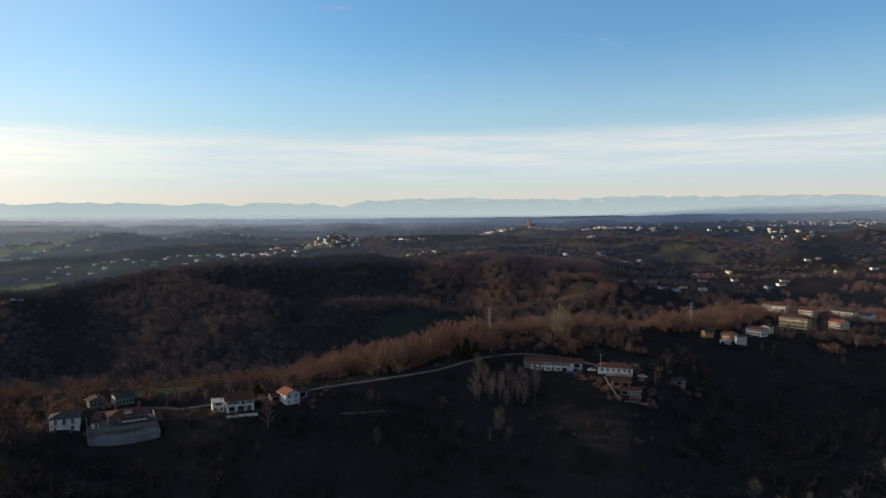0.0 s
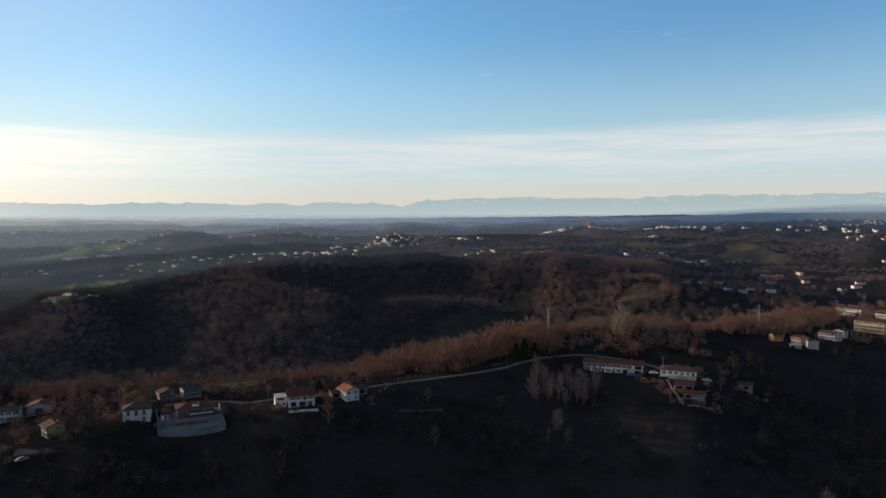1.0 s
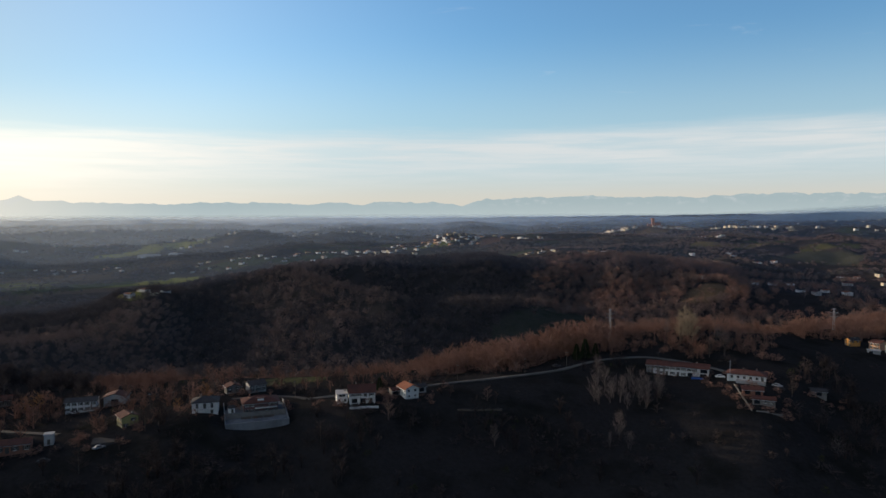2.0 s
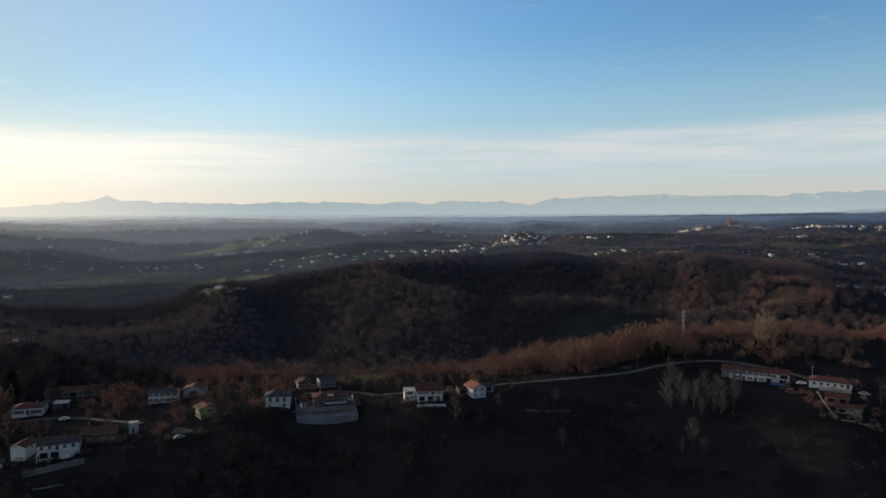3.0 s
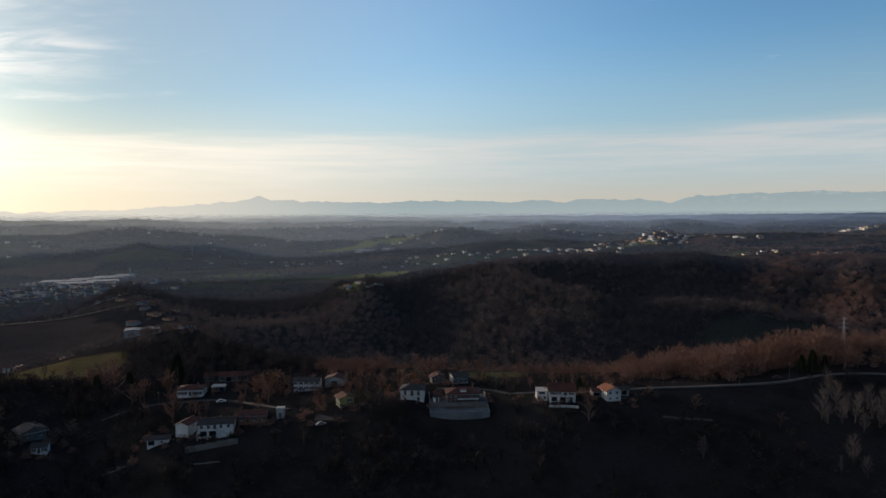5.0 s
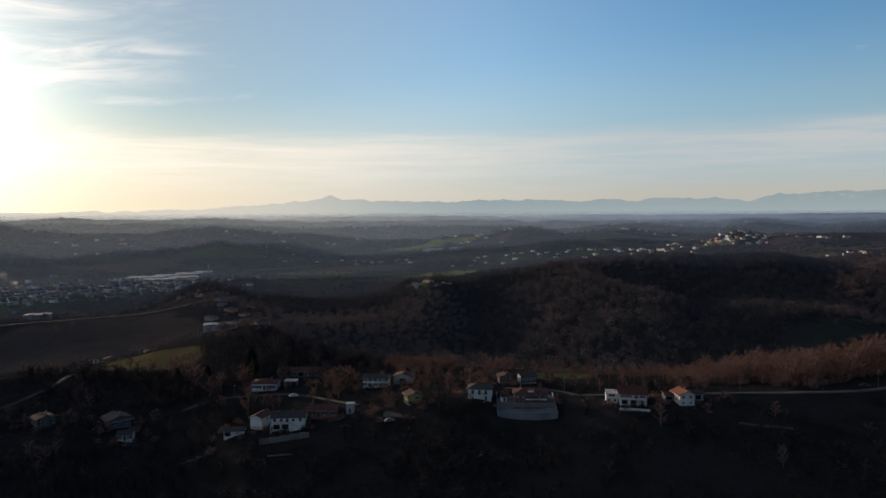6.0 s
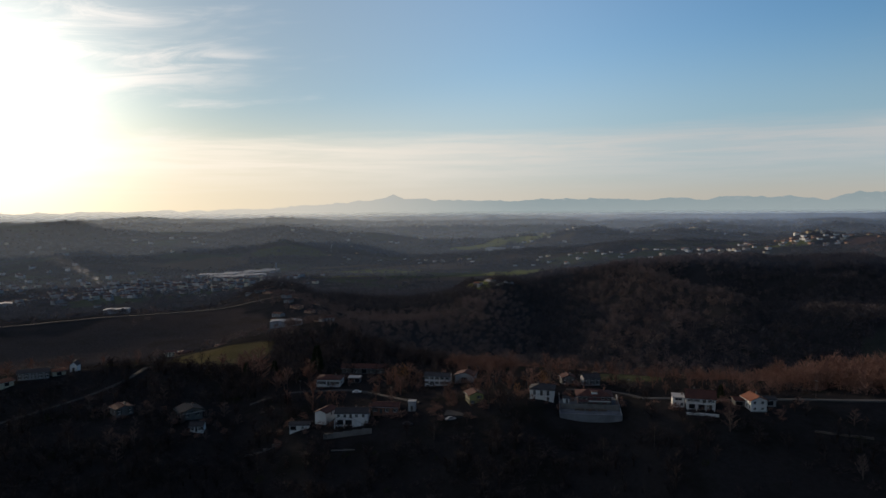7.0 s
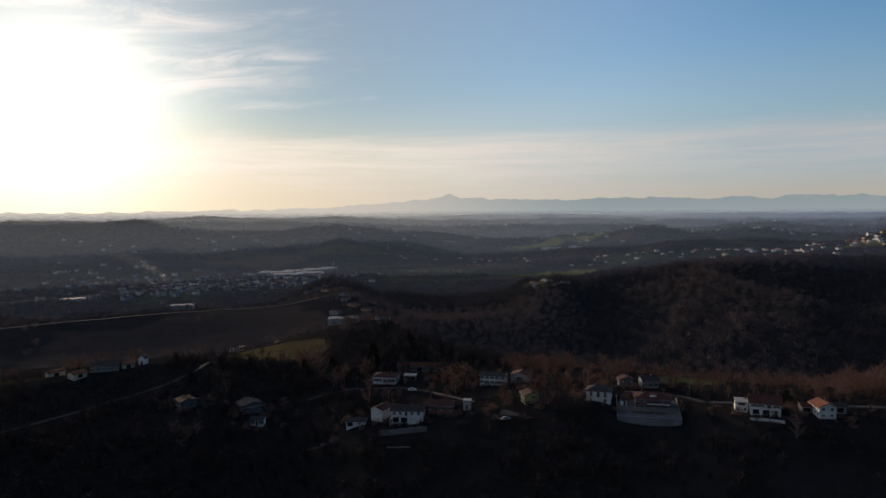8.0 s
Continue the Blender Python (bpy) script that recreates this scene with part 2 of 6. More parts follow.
PATH = rough_surface("pale gravel lane", (0.135, 0.126, 0.117), (0.10, 0.094, 0.086), 0.97, 0.12, 2.0, 0.4, 0.08)
BLUE = rough_surface("blue sheet", (0.03, 0.10, 0.32), (0.025, 0.08, 0.26), 0.6)
MAST = rough_surface("dull grey steel", (0.38, 0.39, 0.40), (0.30, 0.31, 0.32), 0.6, 0.8, 9.0, 0.1, 0.4, 0.3)
SHEDROOF = rough_surface("pale sheet roof", (0.20, 0.225, 0.255), (0.15, 0.17, 0.195), 0.85, 0.05, 1.0, 0.1, 0.1)

# ---------------------------------------------------------------- the lie of the land
# Lines of crest and valley round the drone: degrees to the left of the first view, metres off, height.
FOOT = [(78, 170, 48), (48, 165, 38), (20, 160, 40), (-10, 165, 42), (-33, 190, 44)]
HOUSES = [(78, 390, 65), (68, 395, 65.5), (60, 410, 67), (54, 400, 62), (48, 302, 62.5), (40, 296, 66.5), (34, 289, 70.0), (29, 284, 73), (25, 287, 72), (17, 282, 74.5),
          (11, 298, 75), (4, 320, 75), (-2, 350, 76.5), (-9, 355, 74), (-15, 345, 75), (-22, 460, 71.5), (-27, 540, 70), (-33, 565, 68)]
BROW = [(78, 450, 60), (68, 455, 60), (60, 462, 57), (57, 468, 60), (54, 470, 64), (51, 475, 66), (47, 500, 66), (43, 430, 63), (40, 400, 63), (30, 335, 70), (17, 320, 72), (11, 335, 71), (4, 355, 72.5), (-2, 395, 76.5),
        (-9.5, 425, 82.5), (-15, 445, 78), (-20, 520, 72), (-27, 620, 70), (-33, 650, 67)]
DALE = [(78, 590, 40), (65, 585, 38), (57, 575, 40), (51, 620, 52), (47, 600, 52), (43, 540, 42), (40, 520, 34), (35, 540, 26), (30, 560, 25), (20, 540, 22), (10, 560, 22), (0, 600, 24),
        (-8, 640, 32), (-15, 650, 40), (-24, 800, 45), (-33, 850, 45)]
# low spurs before the wooded hill, the hollow behind them, and the hill's crest
FRONT = [(78, 720, 53), (65, 725, 54), (57, 725, 53), (51, 740, 55), (47, 680, 52), (44, 630, 50), (41, 640, 47), (38.3, 690, 40), (36, 700, 36), (33, 700, 37), (29, 690, 32), (27, 700, 30), (24, 700, 33),
         (20, 700, 38), (16, 715, 46), (14, 710, 50), (12, 705, 50), (10, 700, 59), (6, 700, 57), (2, 700, 53), (-1, 700, 42), (-4, 720, 34), (-8, 740, 34), (-12, 760, 38), (-15, 780, 40), (-24, 900, 45), (-33, 950, 46)]
BOWL = [(78, 800, 40), (57, 800, 38), (51, 850, 48), (47, 780, 42), (43, 760, 30), (38, 780, 32), (35, 790, 42), (33, 790, 48), (29, 780, 42), (26, 790, 44), (24, 800, 46), (20.5, 830, 54), (17.5, 830, 50), (12, 830, 42),
        (6, 830, 44), (2, 830, 44), (-1, 800, 36), (-5, 790, 38), (-9, 800, 46), (-13, 860, 46), (-20, 980, 45), (-33, 1030, 46)]
WOODHILL = [(78, 900, 30), (57, 920, 25), (51, 1000, 42), (47, 900, 34), (42, 880, 30), (37, 880, 38), (34.5, 880, 54), (32, 880, 56), (29, 900, 64), (25, 920, 72), (20.7, 980, 78), (15, 980, 80), (11, 980, 79), (6.3, 990, 82),
            (3, 1030, 72), (0.5, 1060, 74), (-3, 1050, 80), (-7, 1050, 80), (-10, 1010, 75), (-12.7, 990, 68), (-13.8, 960, 52), (-16, 990, 46), (-20, 1060, 45), (-33, 1100, 48)]
PLAIN = [(78, 1050, 14), (51, 1150, 22), (46, 1150, 14), (40, 1200, 8), (30, 1300, 14), (20, 1350, 25), (10, 1400, 42), (1, 1480, 62), (-5, 1470, 62), (-9, 1400, 48), (-20, 1450, 42), (-33, 1450, 48)]
VILLAGE = [(78, 1650, 8), (60, 1750, 4), (55, 1800, 2), (51, 1800, 4), (46, 1900, 8), (40, 2000, 14), (32, 2100, 24), (25, 1700, 41), (17, 1700, 49), (11, 1900, 61), (9, 1950, 71), (6.7, 1950, 73), (1, 2150, 82),
           (-3, 2200, 80), (-10, 1900, 72), (-20, 1900, 66), (-33, 1900, 72)]
SECOND = [(78, 2250, 8), (70, 2250, 12), (66, 2250, 32), (62.7, 2250, 26), (58.7, 2250, 31), (55.4, 2250, 36), (52.8, 2250, 52), (49.3, 2250, 64), (47.5, 2250, 58), (44.8, 2250, 38), (41, 2250, 15), (36, 2280, 14),
          (32, 2300, 24), (25, 2100, 38), (17, 2150, 48), (9, 2250, 54), (1, 2320, 72), (-3, 2350, 72), (-10, 2150, 68), (-20, 2200, 62), (-33, 2200, 64)]
TOWER = [(78, 2950, 114), (70, 2950, 113), (66.8, 2950, 122), (64.5, 2950, 116), (61.4, 2950, 100), (58, 2950, 87), (54.5, 2950, 89), (52, 2950, 96), (48.4, 2900, 83), (45, 2850, 75), (41, 2800, 56), (36, 2650, 36), (32.6, 2600, 49),
         (29.2, 2600, 58), (27.4, 2600, 74), (24.7, 2600, 87), (21.6, 2600, 62), (17.4, 2600, 68), (10, 2700, 60), (3, 2700, 64), (-2.6, 2500, 70), (-4.2, 2500, 84), (-5.4, 2500, 89), (-7.3, 2500, 96), (-10, 2500, 92),
         (-12.7, 2500, 88), (-16.6, 2500, 98), (-20, 2500, 84), (-23, 2500, 92), (-33, 2500, 76)]
BEHIND = [(78, 3300, 90), (60, 3300, 86), (45, 3200, 66), (32, 3100, 52), (20, 3100, 60), (0, 3100, 66), (-33, 3100, 76)]
FARHILL = [(78, 3700, 103), (70, 3700, 103), (60.6, 3700, 123), (56.6, 3700, 117), (52.3, 3700, 120), (46, 3700, 104), (41, 3700, 83), (36, 3700, 92), (32.6, 3700, 99), (27, 3700, 92), (21.5, 3700, 74), (19.5, 3700, 90), (15, 3700, 85),
           (10.3, 3700, 77), (9, 3700, 97), (6.7, 3700, 103), (3.9, 3700, 66), (1.1, 3700, 80), (-0.8, 3700, 88), (-2.6, 3700, 73), (-10, 3700, 92), (-19, 3700, 103), (-33, 3700, 117)]
GAP = [(78, 4200, 92), (-33, 4200, 92)]
RIM = [(78, 4650, 116), (20, 4650, 122), (-1, 4650, 130), (-10, 4650, 138), (-13, 4650, 143), (-16, 4650, 141), (-19, 4650, 148), (-22, 4650, 147), (-25, 4650, 158), (-28, 4650, 154), (-33, 4650, 163)]
LINES = [[(0, 40, 42)], FOOT, HOUSES, BROW, DALE, FRONT, BOWL, WOODHILL, PLAIN, VILLAGE, SECOND, TOWER, BEHIND, FARHILL, GAP, RIM, [(0, 5600, 60)]]


# spurs and gullies: bearing and distance of both ends, height, breadth
# the first entry is an added berm that shades the slope before it
SPURS = [(82, 398, 63.5, 400, 3.6, 15), (28.6, 258, 22.0, 262, -5.0, 10), (26.9, 277, 23.2, 277, -3.2, 8), (9.1, 1975, 9.0, 1970, 17, 90),
         (20.8, 870, 18.0, 780, 14, 34), (18.0, 780, 13.8, 716, 19, 30), (22.6, 740, 23.6, 630, 8, 30), (27.8, 900, 29.0, 640, -24, 44), (17.5, 890, 11.0, 895, -20, 34), (12.4, 800, 10.5, 690, -10, 26),
         (18.6, 680, 19.6, 620, 12, 24), (31.5, 860, 33.0, 700, 9, 36), (8.5, 640, 3.0, 610, -8, 30), (33.8, 880, 32.4, 870, 5, 26),
         (-0.5, 1000, 0.8, 900, 12, 34), (-4, 1000, -5.0, 850, 9, 40), (-2.3, 980, -2.6, 860, -4, 24), (-7.2, 980, -6.9, 860, -4, 26), (-9.2, 980, -9.6, 840, 5, 40), (-12.3, 900, -11.6, 800, 12, 36),
         (46.3, 500, 49, 700, 6, 30), (49, 700, 51.2, 1000, 8, 45), (65, 2700, 58, 2350, 22, 130), (74, 2700, 70, 2350, 25, 150), (52, 2600, 47, 2400, 18, 120), (30, 2000, 34, 1700, 8, 120), (17, 2500, 22, 1900, 14, 140),
         (-13, 2400, -11, 1700, 12, 110), (-21, 2400, -19, 1650, 14, 120), (-27.5, 1640, -33, 1760, 40, 120), (-17, 1700, -18.5, 1780, 16, 90), (-23, 1560, -24.5, 1600, 18, 70), (-13, 1250, -17, 1280, 8, 70)]


def lattice(ix, iy, seed):
    h = (ix.astype(np.int64) * 374761393 + iy.astype(np.int64) * 668265263 + seed * 1274126177) & 0x7FFFFFFF
    h = ((h ^ (h >> 13)) * 1274126177) & 0x7FFFFFFF
    return ((h ^ (h >> 16)) & 0xFFFF) / 65535.0


def value_noise(x, y, seed=0):
    ix, iy = np.floor(x), np.floor(y)
    u, v = x - ix, y - iy
    u, v = u * u * (3 - 2 * u), v * v * (3 - 2 * v)
    a, b = lattice(ix, iy, seed), lattice(ix + 1, iy, seed)
    c, d = lattice(ix, iy + 1, seed), lattice(ix + 1, iy + 1, seed)
    return (a * (1 - u) + b * u) * (1 - v) + (c * (1 - u) + d * u) * v


def fbm(x, y, size, octaves=4, seed=0):
    s, amp, total = 0.0, 1.0, 0.0
    for k in range(octaves):
        f = 2.0 ** k / size
        s, total, amp = s + amp * value_noise(x * f + 17.3 * k, y * f - 9.1 * k, seed + k), total + amp, amp * 0.5
    return s / total


def along(line, az):
    """Distance and height of a line at the bearings az, joined smoothly round the back."""
    pts = sorted(line)
    a = np.array([p[0] for p in pts], float)
    grid = np.concatenate([[a[-1] - 360], a, [a[0] + 360]])
    out = []
    for k in (1, 2):
        v = np.array([p[k] for p in pts], float)
        v = np.concatenate([[v[-1]], v, [v[0]]])
        gap = np.diff(grid)
        run = np.diff(v) / gap
        slope = np.zeros(len(v))
        same = run[:-1] * run[1:] > 0
        slope[1:-1] = np.where(same, 2 * run[:-1] * run[1:] / np.where(same, run[:-1] + run[1:], 1), 0)
        i = np.clip(np.searchsorted(grid, az) - 1, 0, len(grid) - 2)
        s = (az - grid[i]) / gap[i]
        out.append(v[i] * (1 + 2 * s) * (1 - s) ** 2 + v[i + 1] * s * s * (3 - 2 * s) + gap[i] * (slope[i] * s * (1 - s) ** 2 - slope[i + 1] * s * s * (1 - s)))
    return out


def height(x, y):
    x, y = np.atleast_1d(np.asarray(x, float)), np.atleast_1d(np.asarray(y, float))
    az, d = np.degrees(np.arctan2(-x, y)), np.hypot(x, y)
    wob = (fbm(x, y, 160.0, 3, 5) - 0.5) * np.clip((d - 420) / 500, 0, 1)
    dd = d * (1 + 0.07 * wob)
    z = np.full(x.shape, 60.0)
    da, za = along(LINES[0], az)
    z = np.where(dd <= da, za, z)
    for line in LINES[1:]:
        db, zb = along(line, az)
        s = np.clip((dd - da) / np.maximum(db - da, 1.0), 0, 1)
        s = 0.25 * s + 0.75 * s * s * (3 - 2 * s)
        z = np.where((dd > da) & (dd <= db), za * (1 - s) + zb * s, z)
        da, za = db, zb
    z = np.where(dd > da, 60.0, z)
    rise, sink = np.zeros(x.shape), np.zeros(x.shape)
    for a0, d0, a1, d1, lift, wide in SPURS:
        p0 = np.array([-d0 * np.sin(np.radians(a0)), d0 * np.cos(np.radians(a0))])
        p1 = np.array([-d1 * np.sin(np.radians(a1)), d1 * np.cos(np.radians(a1))])
        axis = p1 - p0
        s = np.clip(((x - p0[0]) * axis[0] + (y - p0[1]) * axis[1]) / (axis @ axis), 0, 1)
        off2 = (x - p0[0] - s * axis[0]) ** 2 + (y - p0[1] - s * axis[1]) ** 2
        bump = lift * np.exp(-off2 / wide ** 2)
        rise, sink = np.maximum(rise, bump), np.minimum(sink, bump)
    z = z + rise + sink
    calm = np.clip((az - 50) / 6, 0, 1) * np.clip((d - 480) / 60, 0, 1) * np.clip((800 - d) / 60, 0, 1)
    rough = (1 - 0.85 * calm) * np.clip((d - 360) / 300, 0.06, 1) * np.clip((5200 - d) / 800, 0, 1)
    plain = np.clip((z - 12) / 25, 0.15, 1)
    gully = np.abs(fbm(x, y, 210.0, 4, 11) - 0.5) * 2
    z = z + rough * plain * ((fbm(x, y, 330.0, 4, 2) - 0.5) * 18 + (0.35 - gully) * np.where(d < 1250, 8, 30))
    return z + (fbm(x, y, 22.0, 3, 31) - 0.5) * 1.2 * np.clip((d - 60) / 300, 0, 1)


def spot(az, d, up=0.0):
    x, y = -d * math.sin(radians(az)), d * math.cos(radians(az))
    return Vector((x, y, float(height(x, y)[0]) + up))


# fields: bearing, distance, half breadth in degrees, half depth in metres, added tone
GRASS, BRIGHT, STRAW, EARTH = (0.014, 0.026, 0.002), (0.165, 0.165, 0.036), (0.080, 0.052, 0.026), (0.014, 0.008, 0.004)
CLEARINGS = [(3, 300, 8, 26), (-12, 318, 5, 30), (-26, 430, 8, 60), (62, 650, 10, 75)]
FIELDS = [(1, 700, 4, 70, (0.008, 0.013, 0.005)), (55.0, 448, 4.4, 30, (0.090, 0.072, 0.026)), (73, 400, 4, 22, (0.016, 0.016, 0.006)), (22, 345, 3, 16, (0.045, 0.048, 0.014)), (56, 1960, 2.6, 70, STRAW), (49, 2050, 3, 50, (0.05, 0.054, 0.012)), (44, 1650, 3, 40, (0.07, 0.075, 0.014)), (46, 1820, 2.5, 35, STRAW),
          (36.5, 1480, 3.2, 26, (0.075, 0.095, 0.020)), (41.5, 1620, 3.0, 26, (0.10, 0.105, 0.022)), (45.5, 1500, 2.4, 22, (0.085, 0.080, 0.020)), (39, 1760, 2.6, 28, STRAW), (34.5, 2420, 2.4, 40, BRIGHT), (31, 2500, 2.5, 60, BRIGHT), (33, 2240, 2.0, 45, BRIGHT), (30, 2760, 2.5, 70, BRIGHT), (28.5, 2380, 1.5, 50, STRAW), (35, 1950, 2.5, 50, GRASS), (32, 1500, 2.2, 35, BRIGHT), (38, 1500, 3, 50, GRASS), (10.5, 1840, 1.2, 60, BRIGHT), (33.4, 900, 1.0, 50, BRIGHT),
          (27, 1250, 6, 120, GRASS), (3, 1840, 3.4, 75, (0.052, 0.029, 0.024)), (-3.4, 1880, 1.3, 120, (0.060, 0.040, 0.026)), (-12.6, 1690, 1.9, 62, (0.120, 0.088, 0.034)), (-10.6, 1900, 1.6, 80, STRAW), (-14, 2150, 2.0, 80, STRAW), (-19.4, 1690, 1.7, 42, (0.075, 0.068, 0.016)), (-18.2, 1920, 2.2, 80, (0.070, 0.040, 0.030)), (-29, 1640, 1.8, 60, (0.058, 0.036, 0.026)), (-15.2, 1640, 1.5, 36, (0.045, 0.028, 0.020)), (-19.2, 1120, 2.6, 26, (0.040, 0.024, 0.019)), (-26.5, 1520, 1.6, 34, (0.036, 0.032, 0.012)), (-24, 2250, 1.4, 70, (0.050, 0.034, 0.022)), (-21, 2080, 1.2, 110, STRAW),
          (-10.6, 850, 1.5, 42, STRAW), (-20, 1250, 5, 70, EARTH), (-26, 1100, 6, 60, EARTH), (-30, 1500, 5, 90, EARTH), (-7, 2350, 1.6, 80, STRAW), (65, 2250, 2.0, 60, STRAW),
          (69, 1300, 6, 50, EARTH), (60, 1200, 7, 60, GRASS), (61.5, 655, 9.5, 70, (0.040, 0.027, 0.020))]


def mosaic(x, y):
    """Field number along and across, and metres to the nearest hedge, of the far farmland."""
    wu, wv = (fbm(x, y, 260.0, 2, 141) - 0.5) * 1.6, (fbm(x, y, 260.0, 2, 147) - 0.5) * 1.6
    u, v = (0.83 * x + 0.55 * y) / 120.0 + wu, (0.83 * y - 0.55 * x) / 78.0 + wv
    gap = np.minimum(np.minimum(u % 1, 1 - u % 1) * 120.0, np.minimum(v % 1, 1 - v % 1) * 78.0)
    return u, v, gap


def cover(x, y):
    az, d = np.degrees(np.arctan2(-x, y)), np.hypot(x, y)
    ja, jd = (fbm(x, y, 90.0, 3, 41) - 0.5), (fbm(x, y, 90.0, 3, 47) - 0.5)
    col = np.zeros(x.shape + (3,))
    open_ground = np.zeros(x.shape)
    for a, r, ha, hd, tone in FIELDS:
        e = (np.abs((az - a + 0.5 * ha / hd * (d - r) * 0.6) / ha + ja * 1.5) ** 3 + np.abs((d - r) / hd + jd * 1.5) ** 3) ** (1 / 3)
        k = np.clip((1.05 - e) / 0.10, 0, 1)
        col = col * (1 - k[..., None]) + np.array(tone) * k[..., None]
        open_ground = np.maximum(open_ground, k)
    for a, r, ha, hd in CLEARINGS:
        open_ground = np.maximum(open_ground, 0.93 * ((np.abs((az - a) / ha + ja) ** 3 + np.abs((d - r) / hd + jd) ** 3) < 1))
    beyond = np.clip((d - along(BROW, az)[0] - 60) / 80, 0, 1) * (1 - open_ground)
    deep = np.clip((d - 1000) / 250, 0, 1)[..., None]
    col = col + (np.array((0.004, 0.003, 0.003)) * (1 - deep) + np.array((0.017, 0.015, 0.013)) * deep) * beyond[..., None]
    # a patchwork of small fields far off
    u, v, _ = mosaic(x, y)
    iu, iv = np.floor(u), np.floor(v)
    pick, kind = lattice(iu, iv, 71), lattice(iu, iv, 73)
    wooded = fbm(x, y, 240.0, 3, 67) > 0.56
    far = np.clip((d - 1200) / 200, 0, 1) * (pick > 0.35) * ~wooded * (1 - open_ground)
    tones = np.array([(0.008, 0.008, 0.003), GRASS, EARTH, (0.034, 0.024, 0.015), (0.006, 0.004, 0.004), (0.024, 0.026, 0.007)])
    return col + tones[np.minimum((kind * 6).astype(int), 5)] * far[..., None], np.maximum(open_ground, far * 0.9)


def solid(name, verts, faces, mat, parent=None, label="", smooth=False):
    me = bpy.data.meshes.new(name)
    me.from_pydata([tuple(v) for v in verts], [], faces)
    me.update()
    if smooth:
        me.polygons.foreach_set("use_smooth", [True] * len(me.polygons))
    me.materials.append(mat)
    ob = new(name, me)
    if parent is not None:
        ob.parent = parent
    if label:
        ob["label"] = label
    return ob


def big_mesh(name, v, tri, mat, tint=None, quads=False, smooth=False):
    """A mesh from arrays, quick for large ones."""
    me = bpy.data.meshes.new(name)
    k = tri.shape[1]
    me.vertices.add(len(v))
    me.vertices.foreach_set("co", np.ascontiguousarray(v, np.float32).ravel())
    me.loops.add(tri.size)
    me.loops.foreach_set("vertex_index", tri.astype(np.int32).ravel())
    me.polygons.add(len(tri))
    me.polygons.foreach_set("loop_start", np.arange(0, tri.size, k, dtype=np.int32))
    if smooth:
        me.polygons.foreach_set("use_smooth", np.ones(len(tri), bool))
    me.update(calc_edges=True)
    if tint is not None:
        at = me.attributes.new("tint", "FLOAT", "POINT")
        at.data.foreach_set("value", np.ascontiguousarray(tint, np.float32))
    me.materials.append(mat)
    return new(name, me)


# one sheet of ground out to the horizon
azs = np.concatenate([np.arange(-40, 84, 0.2), np.arange(84, 320, 2.5)])
rings = np.concatenate([[0.3, 2.0, 5.0], np.geomspace(12, 180, 22, endpoint=False), np.geomspace(180, 5200, 300), [5800, 6600, 8000]])
A, D = np.meshgrid(np.radians(azs), rings)
GX, GY = -D * np.sin(A), D * np.cos(A)
GZ = height(GX.ravel(), GY.ravel())
nr, na = A.shape
gv = np.vstack([np.column_stack([GX.ravel(), GY.ravel(), GZ]), [[0, 0, 42]]])
i, j = np.meshgrid(np.arange(nr - 1), np.arange(na), indexing="ij")
j2 = (j + 1) % na
gq = np.stack([i * na + j, (i + 1) * na + j, (i + 1) * na + j2, i * na + j2], -1).reshape(-1, 4)
gq = np.vstack([gq, [[int(np.argmin(np.abs(azs - q))) for q in (-40, 50, 140, 230)]]])      # closes the sheet below the drone
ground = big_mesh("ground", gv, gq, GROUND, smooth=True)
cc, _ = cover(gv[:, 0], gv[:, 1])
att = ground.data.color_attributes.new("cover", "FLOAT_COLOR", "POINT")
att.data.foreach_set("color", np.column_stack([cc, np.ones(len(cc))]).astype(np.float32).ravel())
tagged(ground, "dark wintry hills with woodland floor and small fields", "ground", kind="structure")

# far mountains, a ring of hazy summits on the horizon
CREST = [(84, 0.05), (66, 0.1), (56, 0.22), (50, 0.45), (45.6, 0.78), (43, 1.04), (42.0, 1.12), (41.55, 1.34), (41.2, 1.56), (40.9, 1.38), (40.3, 1.14), (39.4, 1.06), (36, 0.93), (31.5, 0.86), (29, 1.0), (23, 0.95),
         (20.7, 0.76), (19, 1.02), (16.5, 0.82), (14.8, 1.06), (10.3, 0.98), (8.1, 0.70), (6.2, 1.22), (2, 1.38), (-3, 1.42), (-10, 1.24), (-14.4, 1.5), (-22, 1.38), (-25.5, 1.46), (-33, 1.32), (-42, 1.3)]
ma = np.arange(-42, 84, 0.1)
mp = sorted(CREST)
el = np.interp(ma, [p[0] for p in mp], [p[1] for p in mp])
el = el + (fbm(ma * 10, ma * 0, 9.0, 4, 3) - 0.5) * 0.26 + (fbm(ma * 10, ma * 0 + 5, 3.0, 3, 8) - 0.5) * 0.13
rows = []
for q, (dist, part_up) in enumerate(((4960, 0.0), (4960, 0.35), (4958, 0.7), (4955, 1.0))):
    r = dist + (fbm(ma * 10, ma * 0 + q * 3.1, 12.0, 4, 19) - 0.5) * 30
    top = EYE + r * np.tan(np.radians(el))
    rows.append(np.column_stack([-r * np.sin(np.radians(ma)), r * np.cos(np.radians(ma)), 20 + (top - 20) * part_up]))
mv = np.vstack(rows)
n = len(ma)
mq = np.array([(r * n + k, r * n + k + 1, (r + 1) * n + k + 1, (r + 1) * n + k) for r in range(3) for k in range(n - 1)])
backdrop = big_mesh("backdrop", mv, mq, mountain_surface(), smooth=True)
tagged(backdrop, "distant mountain range pale blue in the evening haze", "mountains", kind="structure")


